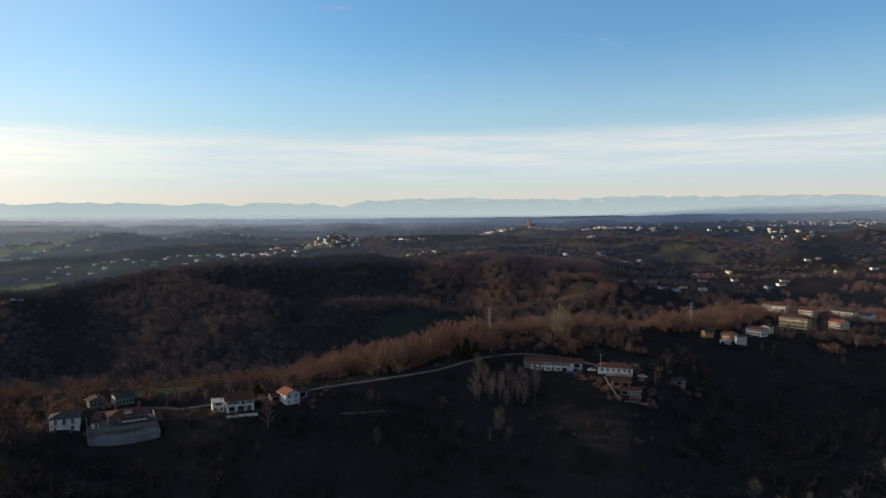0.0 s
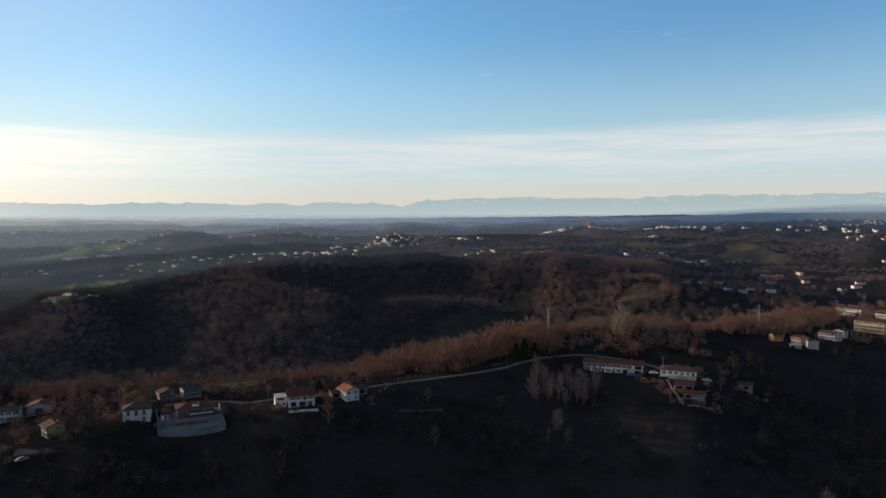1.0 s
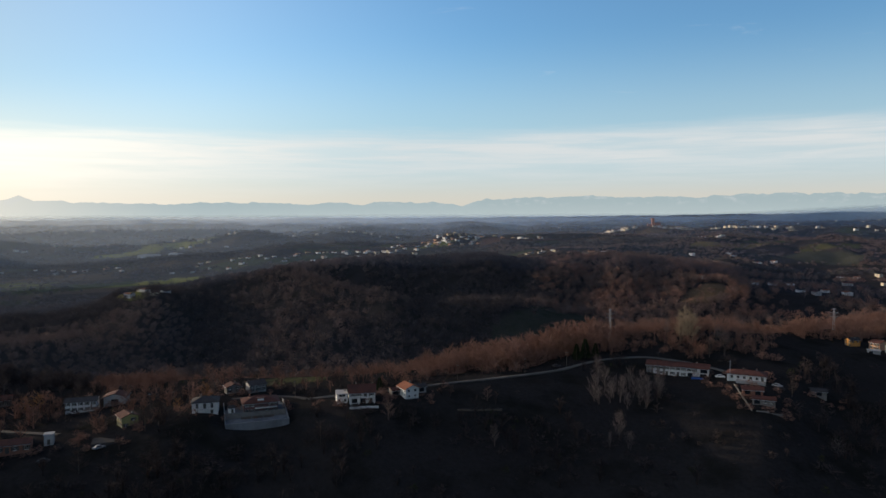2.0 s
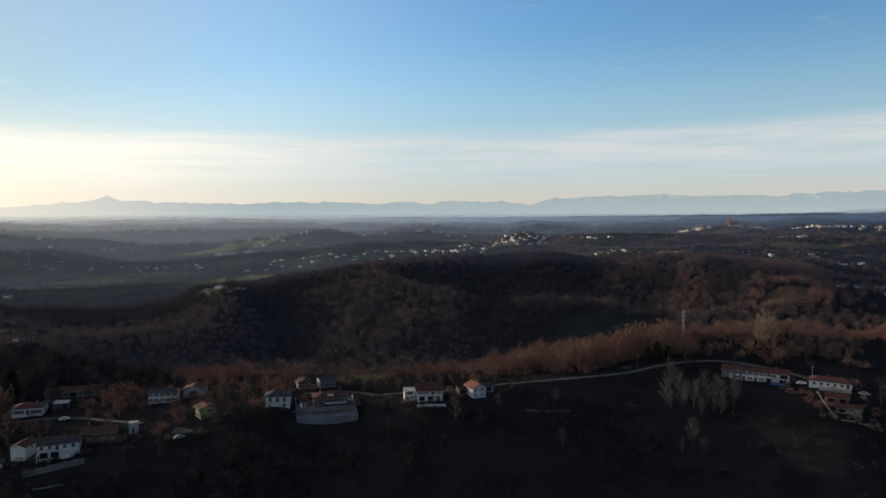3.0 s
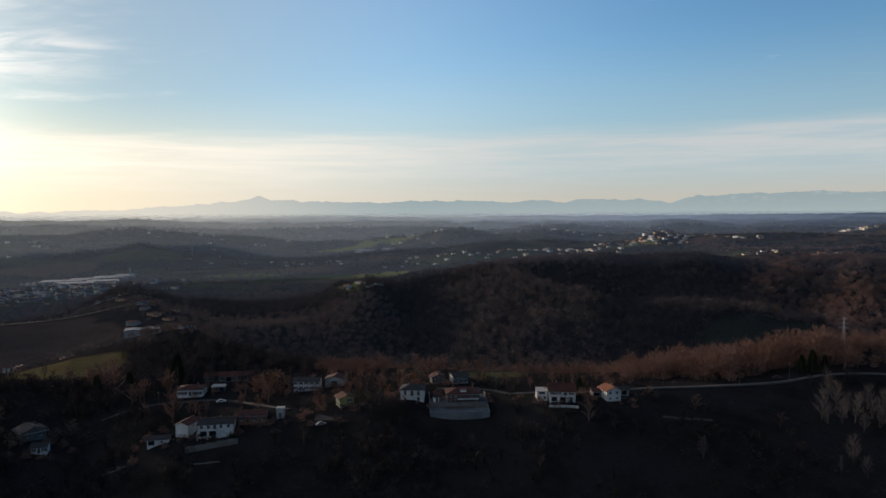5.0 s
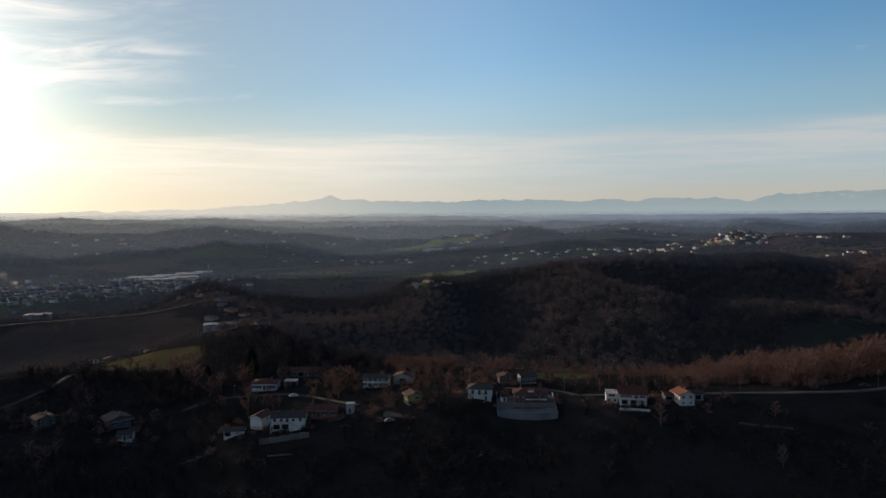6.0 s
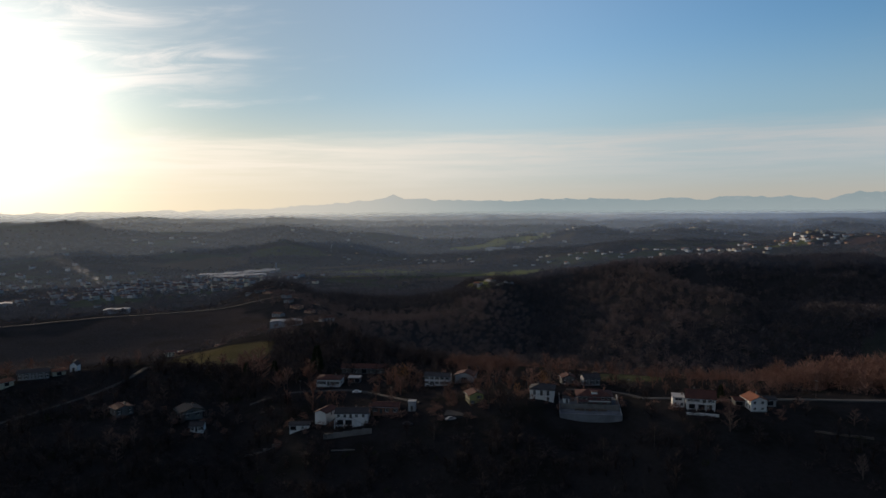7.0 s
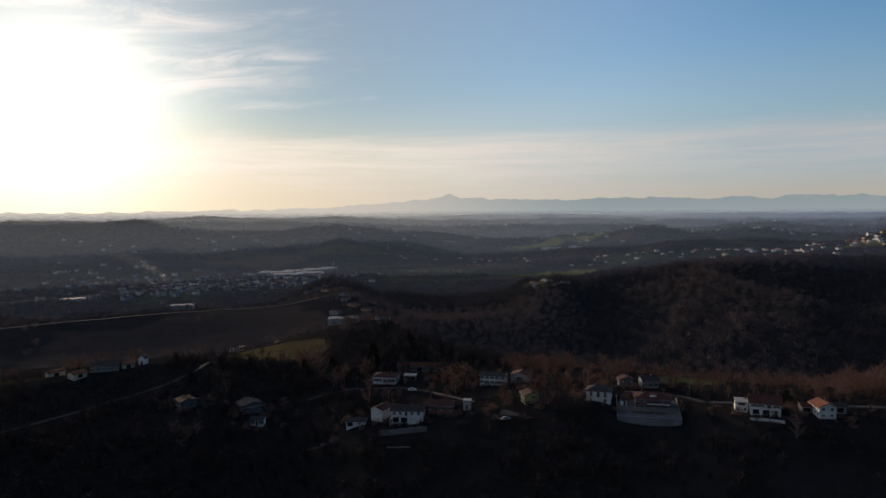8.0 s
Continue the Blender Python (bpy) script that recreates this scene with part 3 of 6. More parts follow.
# ---------------------------------------------------------------- houses
def boxes(bm, *items):
    """Adds boxes (x0, x1, y0, y1, z0, z1) to a bmesh."""
    for x0, x1, y0, y1, z0, z1 in items:
        v = [bm.verts.new(c) for c in ((x0, y0, z0), (x1, y0, z0), (x1, y1, z0), (x0, y1, z0), (x0, y0, z1), (x1, y0, z1), (x1, y1, z1), (x0, y1, z1))]
        for f in ((3, 2, 1, 0), (4, 5, 6, 7), (0, 1, 5, 4), (1, 2, 6, 5), (2, 3, 7, 6), (3, 0, 4, 7)):
            bm.faces.new([v[k] for k in f])


def part(name, bm, mat, parent, label=""):
    me = bpy.data.meshes.new(name)
    bm.normal_update()
    bm.to_mesh(me)
    bm.free()
    me.materials.append(mat)
    ob = new(name, me)
    ob.parent = parent
    if label:
        ob["label"] = label
    return ob


def box_part(name, items, mat, parent, label="", at=None):
    bm = bmesh.new()
    boxes(bm, *items)
    ob = part(name, bm, mat, parent, label)
    if at is not None:
        ob.matrix_basis = at
    return ob


SHARED = {}


def shared(key, make):
    if key not in SHARED:
        bm = bmesh.new()
        make(bm)
        me = bpy.data.meshes.new(key[0])
        bm.normal_update()
        bm.to_mesh(me)
        bm.free()
        me.materials.append(key[-1])
        SHARED[key] = me
    return SHARED[key]


def window(parent, m, w, h, shutters=True, frame_mat=None):
    """A window in its reveal: frame, pane and a pair of open shutters. m puts its lower middle on the wall's face, looking to -y."""
    fm = frame_mat or TRIM
    t = 0.08

    def lattice_frame(b):
        us, zs = (-w / 2, -w / 2 + t, -t / 2, t / 2, w / 2 - t, w / 2), (0, t, h - t, h)
        v = [[b.verts.new((u, 0.10, z)) for z in zs] for u in us]
        keep = [b.faces.new((v[q][k], v[q + 1][k], v[q + 1][k + 1], v[q][k + 1])) for q in range(5) for k in range(3) if not (k == 1 and q in (1, 3))]
        more = bmesh.ops.extrude_face_region(b, geom=keep)
        bmesh.ops.translate(b, vec=(0, 0.06, 0), verts=[g for g in more["geom"] if isinstance(g, bmesh.types.BMVert)])
        bmesh.ops.recalc_face_normals(b, faces=b.faces)
    fr = shared(("window", w, h, fm), lattice_frame)
    win = new("window", fr)
    win.parent, win.matrix_basis = parent, m
    pane = new("pane", shared(("pane", w, h, GLASS), lambda b: boxes(b, (-w / 2 + t, w / 2 - t, 0.13, 0.15, t, h - t))))
    pane.parent = win
    sill = new("sill", shared(("sill", w, TRIM), lambda b: boxes(b, (-w / 2 - 0.1, w / 2 + 0.1, -0.08, 0.1, -0.08, 0))))
    sill.parent = win
    if shutters:
        for s in (-1, 1):
            sh = new("shutter", shared(("shutter", w, h, SHUTTER), lambda b: boxes(b, (-w / 4, w / 4, -0.06, -0.02, 0, h), (-w / 4 + 0.06, w / 4 - 0.06, -0.075, -0.06, 0.1, h / 2 - 0.05),
                                                                                 (-w / 4 + 0.06, w / 4 - 0.06, -0.075, -0.06, h / 2 + 0.05, h - 0.1))))
            sh.parent, sh.location = win, (s * (w * 0.75 + 0.03), 0, 0)
    return win


def facade(bm, length, h, holes, place):
    """A wall face with real openings and reveals. holes: (x0, x1, z0, z1) along the face; place turns (u, depth, z) to the house."""
    us = sorted({-length / 2, length / 2, *[q for o in holes for q in o[:2]]})
    zs = sorted({-3.0, 0.0, h, *[q for o in holes for q in o[2:]]})
    for a, b in zip(us, us[1:]):
        for c, e in zip(zs, zs[1:]):
            um, zm = (a + b) / 2, (c + e) / 2
            if any(o[0] < um < o[1] and o[2] < zm < o[3] for o in holes):
                continue
            bm.faces.new([bm.verts.new(place(u, 0, z)) for u, z in ((a, c), (b, c), (b, e), (a, e))])
    for a, b, c, e in holes:
        r = 0.22
        for (u1, z1), (u2, z2) in (((a, c), (a, e)), ((a, e), (b, e)), ((b, e), (b, c)), ((b, c), (a, c))):
            bm.faces.new([bm.verts.new(place(u, q, z)) for u, q, z in ((u1, 0, z1), (u1, r, z1), (u2, r, z2), (u2, 0, z2))])
        bm.faces.new([bm.verts.new(place(u, r, z)) for u, z in ((a, c), (b, c), (b, e), (a, e))])


def house(name, label, m, w, d, h, roof="gable_x", rise=1.8, wall=None, tiles=None, front=(), left=(), right=(), rear=(), over=0.5, chimneys=((0.2, 0.1),),
          shutters=True, category="house", group="", window_frame=None, roof_label=""):
    """A house with real openings. Its front looks to -y; openings are (u, z, width, height, kind) with kind w (window) or d (door)."""
    wall, tiles = wall or WHITE, tiles or TILE
    h, rise = h * 0.94, rise * 0.72
    front, left, right, rear = ([(u, z, a, min(b, h - 0.15 - z), k) for u, z, a, b, k in side] for side in (front, left, right, rear))
    root = new(name)
    root.matrix_basis = m @ Matrix.Scale(0.88 if group == "hamlet houses" else 1.0, 4)
    tagged(root, label, category, group)
    sides = {"front": (w, lambda u, q, z: (u, -d / 2 + q, z), 0), "rear": (w, lambda u, q, z: (-u, d / 2 - q, z), 180),
             "left": (d, lambda u, q, z: (-w / 2 + q, -u, z), -90), "right": (d, lambda u, q, z: (w / 2 - q, u, z), 90)}
    bm = bmesh.new()
    for key, holes in (("front", front), ("rear", rear), ("left", left), ("right", right)):
        length, place, turn = sides[key]
        facade(bm, length, h, [(u - a / 2, u + a / 2, z, z + b) for u, z, a, b, k in holes], place)
        for u, z, a, b, k in holes:
            at = Matrix.Translation(place(u, 0, z)) @ pose(0, 0, 0, 0, 0, turn)
            if k == "w":
                window(root, at, a, b, shutters, window_frame)
            else:
                dm = SHUTTER if k == "d" else GLASS
                ob = new("door" if k == "d" else "garage_door", shared((k, a, b, dm), lambda q: boxes(q, (-a / 2, a / 2, 0.14, 0.2, 0, b), (-a / 2 + 0.1, -0.04, 0.11, 0.14, 0.15, b - 0.15),
                                                                                                      (0.04, a / 2 - 0.1, 0.11, 0.14, 0.15, b - 0.15))))
                ob.parent, ob.matrix_basis = root, at
    if roof == "gable_y":
        for s in (-1, 1):
            bm.faces.new([bm.verts.new(c) for c in ((-w / 2, s * d / 2, h), (w / 2, s * d / 2, h), (0, s * d / 2, h + rise))])
    if roof == "gable_x":
        for s in (-1, 1):
            bm.faces.new([bm.verts.new(c) for c in ((s * w / 2, -d / 2, h), (s * w / 2, d / 2, h), (s * w / 2, 0, h + rise))])
    bmesh.ops.remove_doubles(bm, verts=bm.verts, dist=0.001)
    bmesh.ops.recalc_face_normals(bm, faces=bm.faces)
    part("wall", bm, wall, root)
    # roof slabs
    bm = bmesh.new()
    th = 0.22
    if roof in ("gable_x", "gable_y"):
        half, run = (d / 2, w / 2 + over) if roof == "gable_x" else (w / 2, d / 2 + over)
        drop = over * rise / half
        outline = [(-half - over, h - drop), (0.0, h + rise), (half + over, h - drop), (half + over, h - drop + th), (0.0, h + rise + th), (-half - over, h - drop + th)]
        ends = [[bm.verts.new((u, e, z) if roof == "gable_x" else (e, u, z)) for e, z in outline] for u in (-run, run)]
        for k in range(6):
            bm.faces.new((ends[0][k], ends[0][(k + 1) % 6], ends[1][(k + 1) % 6], ends[1][k]))
        for e in ends:
            bm.faces.new((e[0], e[1], e[4], e[5]))
            bm.faces.new((e[1], e[2], e[3], e[4]))
        ridge = [(-run, run, -0.14, 0.14, h + rise + th - 0.06, h + rise + th + 0.1)] if roof == "gable_x" else [(-0.14, 0.14, -run, run, h + rise + th - 0.06, h + rise + th + 0.1)]
    else:
        a, b = w / 2 + over, d / 2 + over
        top = max(a - b, 0.0) if roof == "hip" else a
        z0, z1 = h - 0.1, h + rise
        for z in (0.0, th):
            e = [bm.verts.new(c) for c in ((-a, -b, z0 + z), (a, -b, z0 + z), (a, b, z0 + z), (-a, b, z0 + z))]
            if roof == "hip":
                r = [bm.verts.new((-max(top, 0.05), 0, z1 + z)), bm.verts.new((max(top, 0.05), 0, z1 + z))]
                for f in ((e[0], e[1], r[1], r[0]), (e[2], e[3], r[0], r[1]), (e[1], e[2], r[1]), (e[3], e[0], r[0])):
                    bm.faces.new(f)
            else:
                bm.faces.new(e)
        bm.verts.ensure_lookup_table()
        step = 6 if roof == "hip" else 4
        for q in range(4):
            k = (q + 1) % 4
            bm.faces.new([bm.verts[q], bm.verts[k], bm.verts[step + k], bm.verts[step + q]])
        ridge = [(-top, top, -0.14, 0.14, z1 + th - 0.05, z1 + th + 0.1)] if roof == "hip" else []
    bmesh.ops.recalc_face_normals(bm, faces=bm.faces)
    ro = part("roof", bm, tiles, root, roof_label)
    if ridge:
        box_part("ridge_cap", ridge, tiles, ro)
    # gutter along the eaves
    box_part("gutter", [(-w / 2 - over, w / 2 + over, -d / 2 - over - 0.14, -d / 2 - over + 0.0, h - 0.28, h - 0.14)] if roof != "gable_y" else
             [(s * (w / 2 + over) - 0.07, s * (w / 2 + over) + 0.07, -d / 2 - over, d / 2 + over, h - rise * over / (w / 2) - 0.1, h - rise * over / (w / 2) + 0.02) for s in (-1, 1)], METAL, root)
    for cx, cy in chimneys:
        x, y = cx * w, cy * d
        zt = h + rise + 0.55
        ch = box_part("chimney", [(x - 0.27, x + 0.27, y - 0.27, y + 0.27, h, zt), (x - 0.33, x + 0.33, y - 0.33, y + 0.33, zt - 0.3, zt - 0.2)], OLDWALL if wall is not PINK else BRICK, root)
        box_part("chimney_cap", [(x - 0.4, x + 0.4, y - 0.4, y + 0.4, zt + 0.18, zt + 0.25), (x - 0.24, x - 0.16, y - 0.24, y + 0.24, zt, zt + 0.18), (x + 0.16, x + 0.24, y - 0.24, y + 0.24, zt, zt + 0.18)], TILE, ch)
    return root


def rows_of(xs, zs, w=1.0, h=1.4, kind="w"):
    return [(x, z, w, h, kind) for z in zs for x in xs]


KEEP = []          # places that trees leave free: x, y, radius


def at(az, d, turn=0.0, up=0.0, keep=9.0):
    p = spot(az, d, up)
    KEEP.append((p.x, p.y, keep))
    return Matrix.Translation(p) @ pose(0, 0, 0, 0, 0, az + turn)


def balcony(root, x0, x1, y, z, deep=1.2, mat=None):
    b = box_part("balcony", [(x0, x1, y - deep, y, z - 0.18, z)], mat or TRIM, root)
    n = max(3, int((x1 - x0) / 0.45))
    bars = [(x0 + (x1 - x0) * k / n - 0.02, x0 + (x1 - x0) * k / n + 0.02, y - deep + 0.03, y - deep + 0.07, z, z + 0.95) for k in range(n + 1)]
    box_part("railing", bars + [(x0, x1, y - deep, y - deep + 0.1, z + 0.95, z + 1.02)], SHUTTER, b)
    return b


# the white gabled house at the end of the row, its near gable towards the valley
h = house("house", "white gabled house with an orange clay tile roof on the ridge", at(12.72, 287, 26, -0.5), 6.0, 7.2, 4.7, "gable_y", 1.8, WHITE, NEWTILE,
          front=rows_of((-1.5, 1.5), (2.8,), 1.1, 1.2) + rows_of((-1.5, 1.5), (0.7,), 1.1, 0.9), left=rows_of((-2.3, 0.1, 2.4), (0.9, 2.9)), right=rows_of((-2, 2), (2.9,)), over=0.7,
          chimneys=((0.3, 0.3),), shutters=False)
box_part("plinth", [(-3.1, 3.1, -3.74, -3.61, -2.5, 0.3)], GREY, h)
shed = house("annex", "low grey annex with a dark roof beside the gabled house", at(11.75, 293, 20), 4.0, 4.5, 2.6, "gable_x", 1.0, GREY, DARKTILE, front=[(0, 0.2, 2.2, 2.1, "g")], chimneys=())
house("garage", "low garage with a flat clay roof beside the white gabled house", at(13.75, 289, 16), 4.6, 5, 2.3, "gable_x", 0.8, OLDWALL, TILE, front=[(-0.8, 0.1, 2.4, 2.0, "g")], chimneys=())
# the long white house with the veranda
h = house("house", "white house with a dark red roof and a veranda", at(16.6, 283, 4, -0.4), 10.4, 8.8, 4.5, "gable_x", 3.0, WHITE, TILE,
          front=rows_of((-3.8, -1.5), (2.9,), 1.0, 1.3) + [(1.2, 2.6, 1.3, 2.0, "d"), (3.6, 2.9, 1.0, 1.3, "w"), (-3.2, 0.1, 2.2, 2.1, "g"), (0.2, 0.1, 2.2, 2.1, "g"), (3.5, 0.1, 1.1, 2.0, "d")],
          right=rows_of((-2, 2), (0.8, 3.1)), left=rows_of((-2, 2), (3.1,)), chimneys=((0.44, 0.05), (-0.2, 0.25)))
balcony(h, -5.0, 5.0, -4.25, 2.5, 1.7)
for x in (-4.7, -1.6, 1.7, 4.7):
    box_part("pillar", [(x - 0.14, x + 0.14, -5.9, -5.62, -2.5, 2.32)], WHITE, h)
house("annex", "white annex with a terrace roof beside the long house", at(18.25, 283, 4, -0.4), 4.4, 6.5, 4.4, "flat", 0.1, WHITE, GREY, front=rows_of((-1.2, 1.2), (0.8,), 1.0, 1.3) + [(0, 2.9, 2.6, 1.2, "w")],
      chimneys=((0.35, 0.2),), over=0.15, shutters=False)
# the pink house over its retaining wall
m = at(24.8, 286.5, 5, 0.0, 18)
h = house("house", "pink brick house with a dark red hipped roof above a terrace", m, 13.2, 8.6, 4.4, "hip", 2.2, PINK, TILE,
          front=rows_of((-5.4, -3.3, 3.3, 5.4), (2.8,), 1.0, 1.2) + rows_of((-5.4, -3.3, 5.4), (0.4,), 1.0, 1.3) + [(-1.4, 0.1, 1.4, 2.2, "d"), (2.2, 0.3, 1.2, 1.5, "w"), (0.2, 2.3, 1.1, 1.9, "d")], left=rows_of((-2.5, 2.5), (0.8, 3.0)),
          right=rows_of((-2.5, 2.5), (0.8, 3.0)), chimneys=((-0.3, 0.15), (0.33, 0.2)), over=0.8)
box_part("dormer", [(-1.2, 1.2, -3.7, -1.0, 4.2, 5.6)], WHITE, h, "white rendered dormer")
box_part("dormer_roof", [(-1.5, 1.5, -4.0, -0.8, 5.6, 5.78)], TILE, h)
window(h, Matrix.Translation((0, -3.7, 4.55)), 1.3, 0.9, False)
balcony(h, -2.4, 6.2, -4.3, 2.25, 1.4, WHITE)
# its terrace wall with the panels
wall_root = new("retaining_wall")
p = spot(25.0, 272.0)
KEEP.append((p.x, p.y, 20))
wall_root.matrix_basis = Matrix.Translation((p.x, p.y, 68.75)) @ pose(0, 0, 0, 0, 0, 25.0 + 4)
tagged(wall_root, "pale concrete retaining wall around the terrace of the pink house", "wall")
for k in range(9):
    x0 = -11.8 + 23.6 * k / 9
    box_part("panel", [(x0, x0 + 23.6 / 9 - 0.04, -0.2 + 0.02 * (k % 2), 0.2, -5.0, 2.1)], CONCRETE, wall_root)
box_part("coping", [(-12.0, 12.0, -0.3, 0.3, 2.1, 2.22)], CONCRETE, wall_root)
for s in (-1, 1):
    for k in range(5):
        box_part("side_wall", [(s * 11.8 - 0.16, s * 11.8 + 0.16, 0.31 + 4.3 * k, 4.58 + 4.3 * k, -4.0, 2.3 + 0.62 * k)], CONCRETE, wall_root)
box_part("terrace", [(-11.6, 11.6, 0.35, 8.0, -3.0, 1.7)], DARKPAVE, wall_root, "dark grey paved lower terrace")
box_part("terrace", [(-11.6, 11.6, 8.05, 22.0, -3.0, 3.5)], DARKPAVE, wall_root, "dark grey paved upper terrace")
box_part("parapet", [(-11.5, 11.5, 7.9, 8.04, 1.7, 3.9)], OLDWALL, wall_root)
for x in (-4.0, 0.4, 4.8):
    box_part("planter", [(x - 1.9, x + 1.9, 6.4, 7.4, 1.7, 2.3)], BARK, wall_root)
hut_place = wall_root.matrix_basis @ pose(-9.2, 11.5, 3.5, 0, 0, 6)
house("hut", "small white garden hut with a dark roof on the terrace", hut_place, 2.2, 2.6, 2.1, "gable_x", 0.7, WHITE, DARKTILE, front=[(0.2, 0.05, 0.9, 1.7, "d")], chimneys=(), over=0.2)
# two small houses behind it
house("house", "small grey house with a grey tiled roof behind the terrace", at(25.1, 318, 18), 7.0, 6.6, 3.7, "gable_x", 1.7, GREY, DARKTILE, front=rows_of((-2.8, 0, 2.8), (0.7, 2.4)), right=rows_of((-2, 2), (2.3,)))
house("house", "small pale house with a worn clay roof behind the terrace", at(26.9, 320, 12), 6.0, 5.6, 3.4, "gable_y", 1.5, OLDWALL, TILE, front=rows_of((-1.8, 1.8), (0.6, 2.2)), left=rows_of((-2, 2), (2.1,)))
# white house with grey hipped roof
h = house("house", "white two storey house with a dark grey hipped roof", at(28.95, 287, -5, -0.6), 9.6, 7.6, 4.9, "hip", 2.0, WHITE, DARKTILE,
          front=rows_of((-2.9, 2.6), (2.2,), 1.1, 2.1) + [(-0.1, 2.1, 1.1, 2.2, "d"), (-3.0, 0.3, 1.0, 0.9, "w"), (2.6, 0.05, 1.1, 1.7, "d")],
          right=rows_of((-2.5, 2), (2.6,)), left=rows_of((-2.5, 2), (2.6,)), chimneys=((-0.18, 0.12),), shutters=False)
balcony(h, -1.6, 3.6, -3.8, 2.0, 0.9)
# yellow green house with its yard
h = house("house", "yellow green gabled house with a clay tile roof", at(34.6, 291, 16, -0.6), 6.0, 6.6, 4.4, "gable_y", 1.5, LIME, TILE, front=[(1.2, 2.5, 1.0, 1.1, "w"), (-1.7, 0.4, 1.0, 1.3, "w")], left=rows_of((-2.2, 0.2, 2.3), (0.6, 2.4)),
          right=rows_of((-2, 2), (2.4,)), chimneys=((0.2, -0.3),))
yard = box_part("yard", [(-5.5, 5, -5, 2.5, -4, 0.3)], ASPHALT, None)
yard.matrix_basis = at(35.9, 281, -6, -0.3, 12)
tagged(yard, "grey concrete yard below the yellow green house", "yard", kind="structure")
# white two storey row house at the back
h = house("house", "long white farmhouse with a low dark roof", at(37.6, 334, -12, 0.3), 12.0, 7.0, 5.0, "gable_x", 1.2, WHITE, DARKTILE, front=rows_of((-5, -2.5, 0, 2.5, 5), (0.8, 3.0), 0.9, 1.3), right=rows_of((-1.6, 1.6), (0.8, 2.9)))
house("barn", "grey barn with a worn clay roof beside the farmhouse", at(35.3, 336, -14), 9, 7, 4.0, "gable_y", 1.8, GREY, TILE, front=[(0, 0.1, 3, 2.6, "g")], chimneys=())
# white hipped villa further along the lane
h = house("house", "white villa with a dark red hipped roof by the lane", at(46.55, 350, -14, -0.3), 12.0, 8.5, 4.0, "hip", 1.7, WHITE, TILE,
          front=rows_of((-4.6, -2.3, 2.1, 4.4), (1.4,), 1.1, 1.4) + [(0, 0.7, 1.2, 2.2, "d")], right=rows_of((-2.2, 2.2), (1.4,)), left=rows_of((-2, 2), (1.4,)), chimneys=((0.2, 0.2),))
balcony(h, -1.3, 5.8, -4.25, 0.65, 1.5)
house("garage", "grey flat roofed garage beside the villa", at(44.55, 353, -10), 6, 5, 2.6, "flat", 0.1, OLDWALL, GREY, front=[(-1.2, 0.1, 2.2, 2.0, "g"), (1.6, 0.1, 2.2, 2.0, "g")], chimneys=(), over=0.15)
house("farm_building", "long low farm building with a dark red roof behind the villa", at(43.7, 374, -10), 24, 7, 3.0, "gable_x", 2.0, OLDWALL, TILE, front=rows_of((-9, -4, 4, 9), (0.8,), 1.0, 1.2) + [(0, 0.1, 2.4, 2.2, "g")], chimneys=())
# the lower group: barn, house with arcade, brick house, walls
house("barn", "tall white gabled barn beside the arcaded house", at(46.95, 294, -32, -0.3), 5.4, 8.5, 5.2, "gable_y", 1.4, WHITE, TILE, right=[(0, 3.0, 1.0, 1.2, "w")], chimneys=(), shutters=False)
h = house("house", "white house with garage arcade, outside stair and dark roof", at(44.75, 288, -8, -0.3), 13.4, 8.0, 5.2, "gable_x", 1.6, WHITE, DARKTILE,
          front=rows_of((-5.4, -2.8, 2.0, 4.8), (3.1,), 1.2, 1.3) + [(-0.4, 2.8, 1.1, 2.2, "d"), (-4.6, 0.05, 2.8, 2.3, "g"), (-1.2, 0.05, 2.8, 2.3, "g")], right=rows_of((-1.5, 1.5), (0.8, 3.2)), chimneys=((0.1, 0.1),), shutters=False)
balcony(h, -6.7, 0.8, -4.0, 2.7, 1.5, WHITE)
for x in (-6.8, -3.0, 0.5):
    box_part("pillar", [(x - 0.16, x + 0.16, -5.75, -5.43, -2, 2.52)], WHITE, h)
for k in range(10):
    box_part("step", [(0.85 + 0.42 * k, 0.84 + 0.42 * (k + 1), -5.7, -4.3, -0.5, 2.7 - 0.24 * k)], WHITE, h)
house("house", "low orange brick house with a brown roof", at(41.95, 292, -12), 10.4, 7, 3.4, "gable_x", 1.3, BRICK, TILE, front=rows_of((-4.2, 0.8, 4.4), (1.0,), 1.2, 1.5) + [(-1.7, 0.1, 1.2, 2.2, "d")], left=rows_of((0,), (1.0,)), window_frame=TRIM, chimneys=())
hut = house("hut", "pale blue grey garden hut with a flat roof", at(39.8, 290, -10), 3.0, 3.0, 4.2, "flat", 0.1, GREY, GREY, front=[(0, 0.1, 1.0, 2.0, "d")], chimneys=(), over=0.2)
house("garage", "low white garage with a dark roof", at(49.05, 291, -10, -0.3), 8, 5, 2.4, "gable_x", 0.9, WHITE, DARKTILE, front=[(-2.5, 0.05, 2.4, 2.1, "g"), (1.4, 0.6, 1.0, 1.0, "w")], chimneys=(), shutters=False)


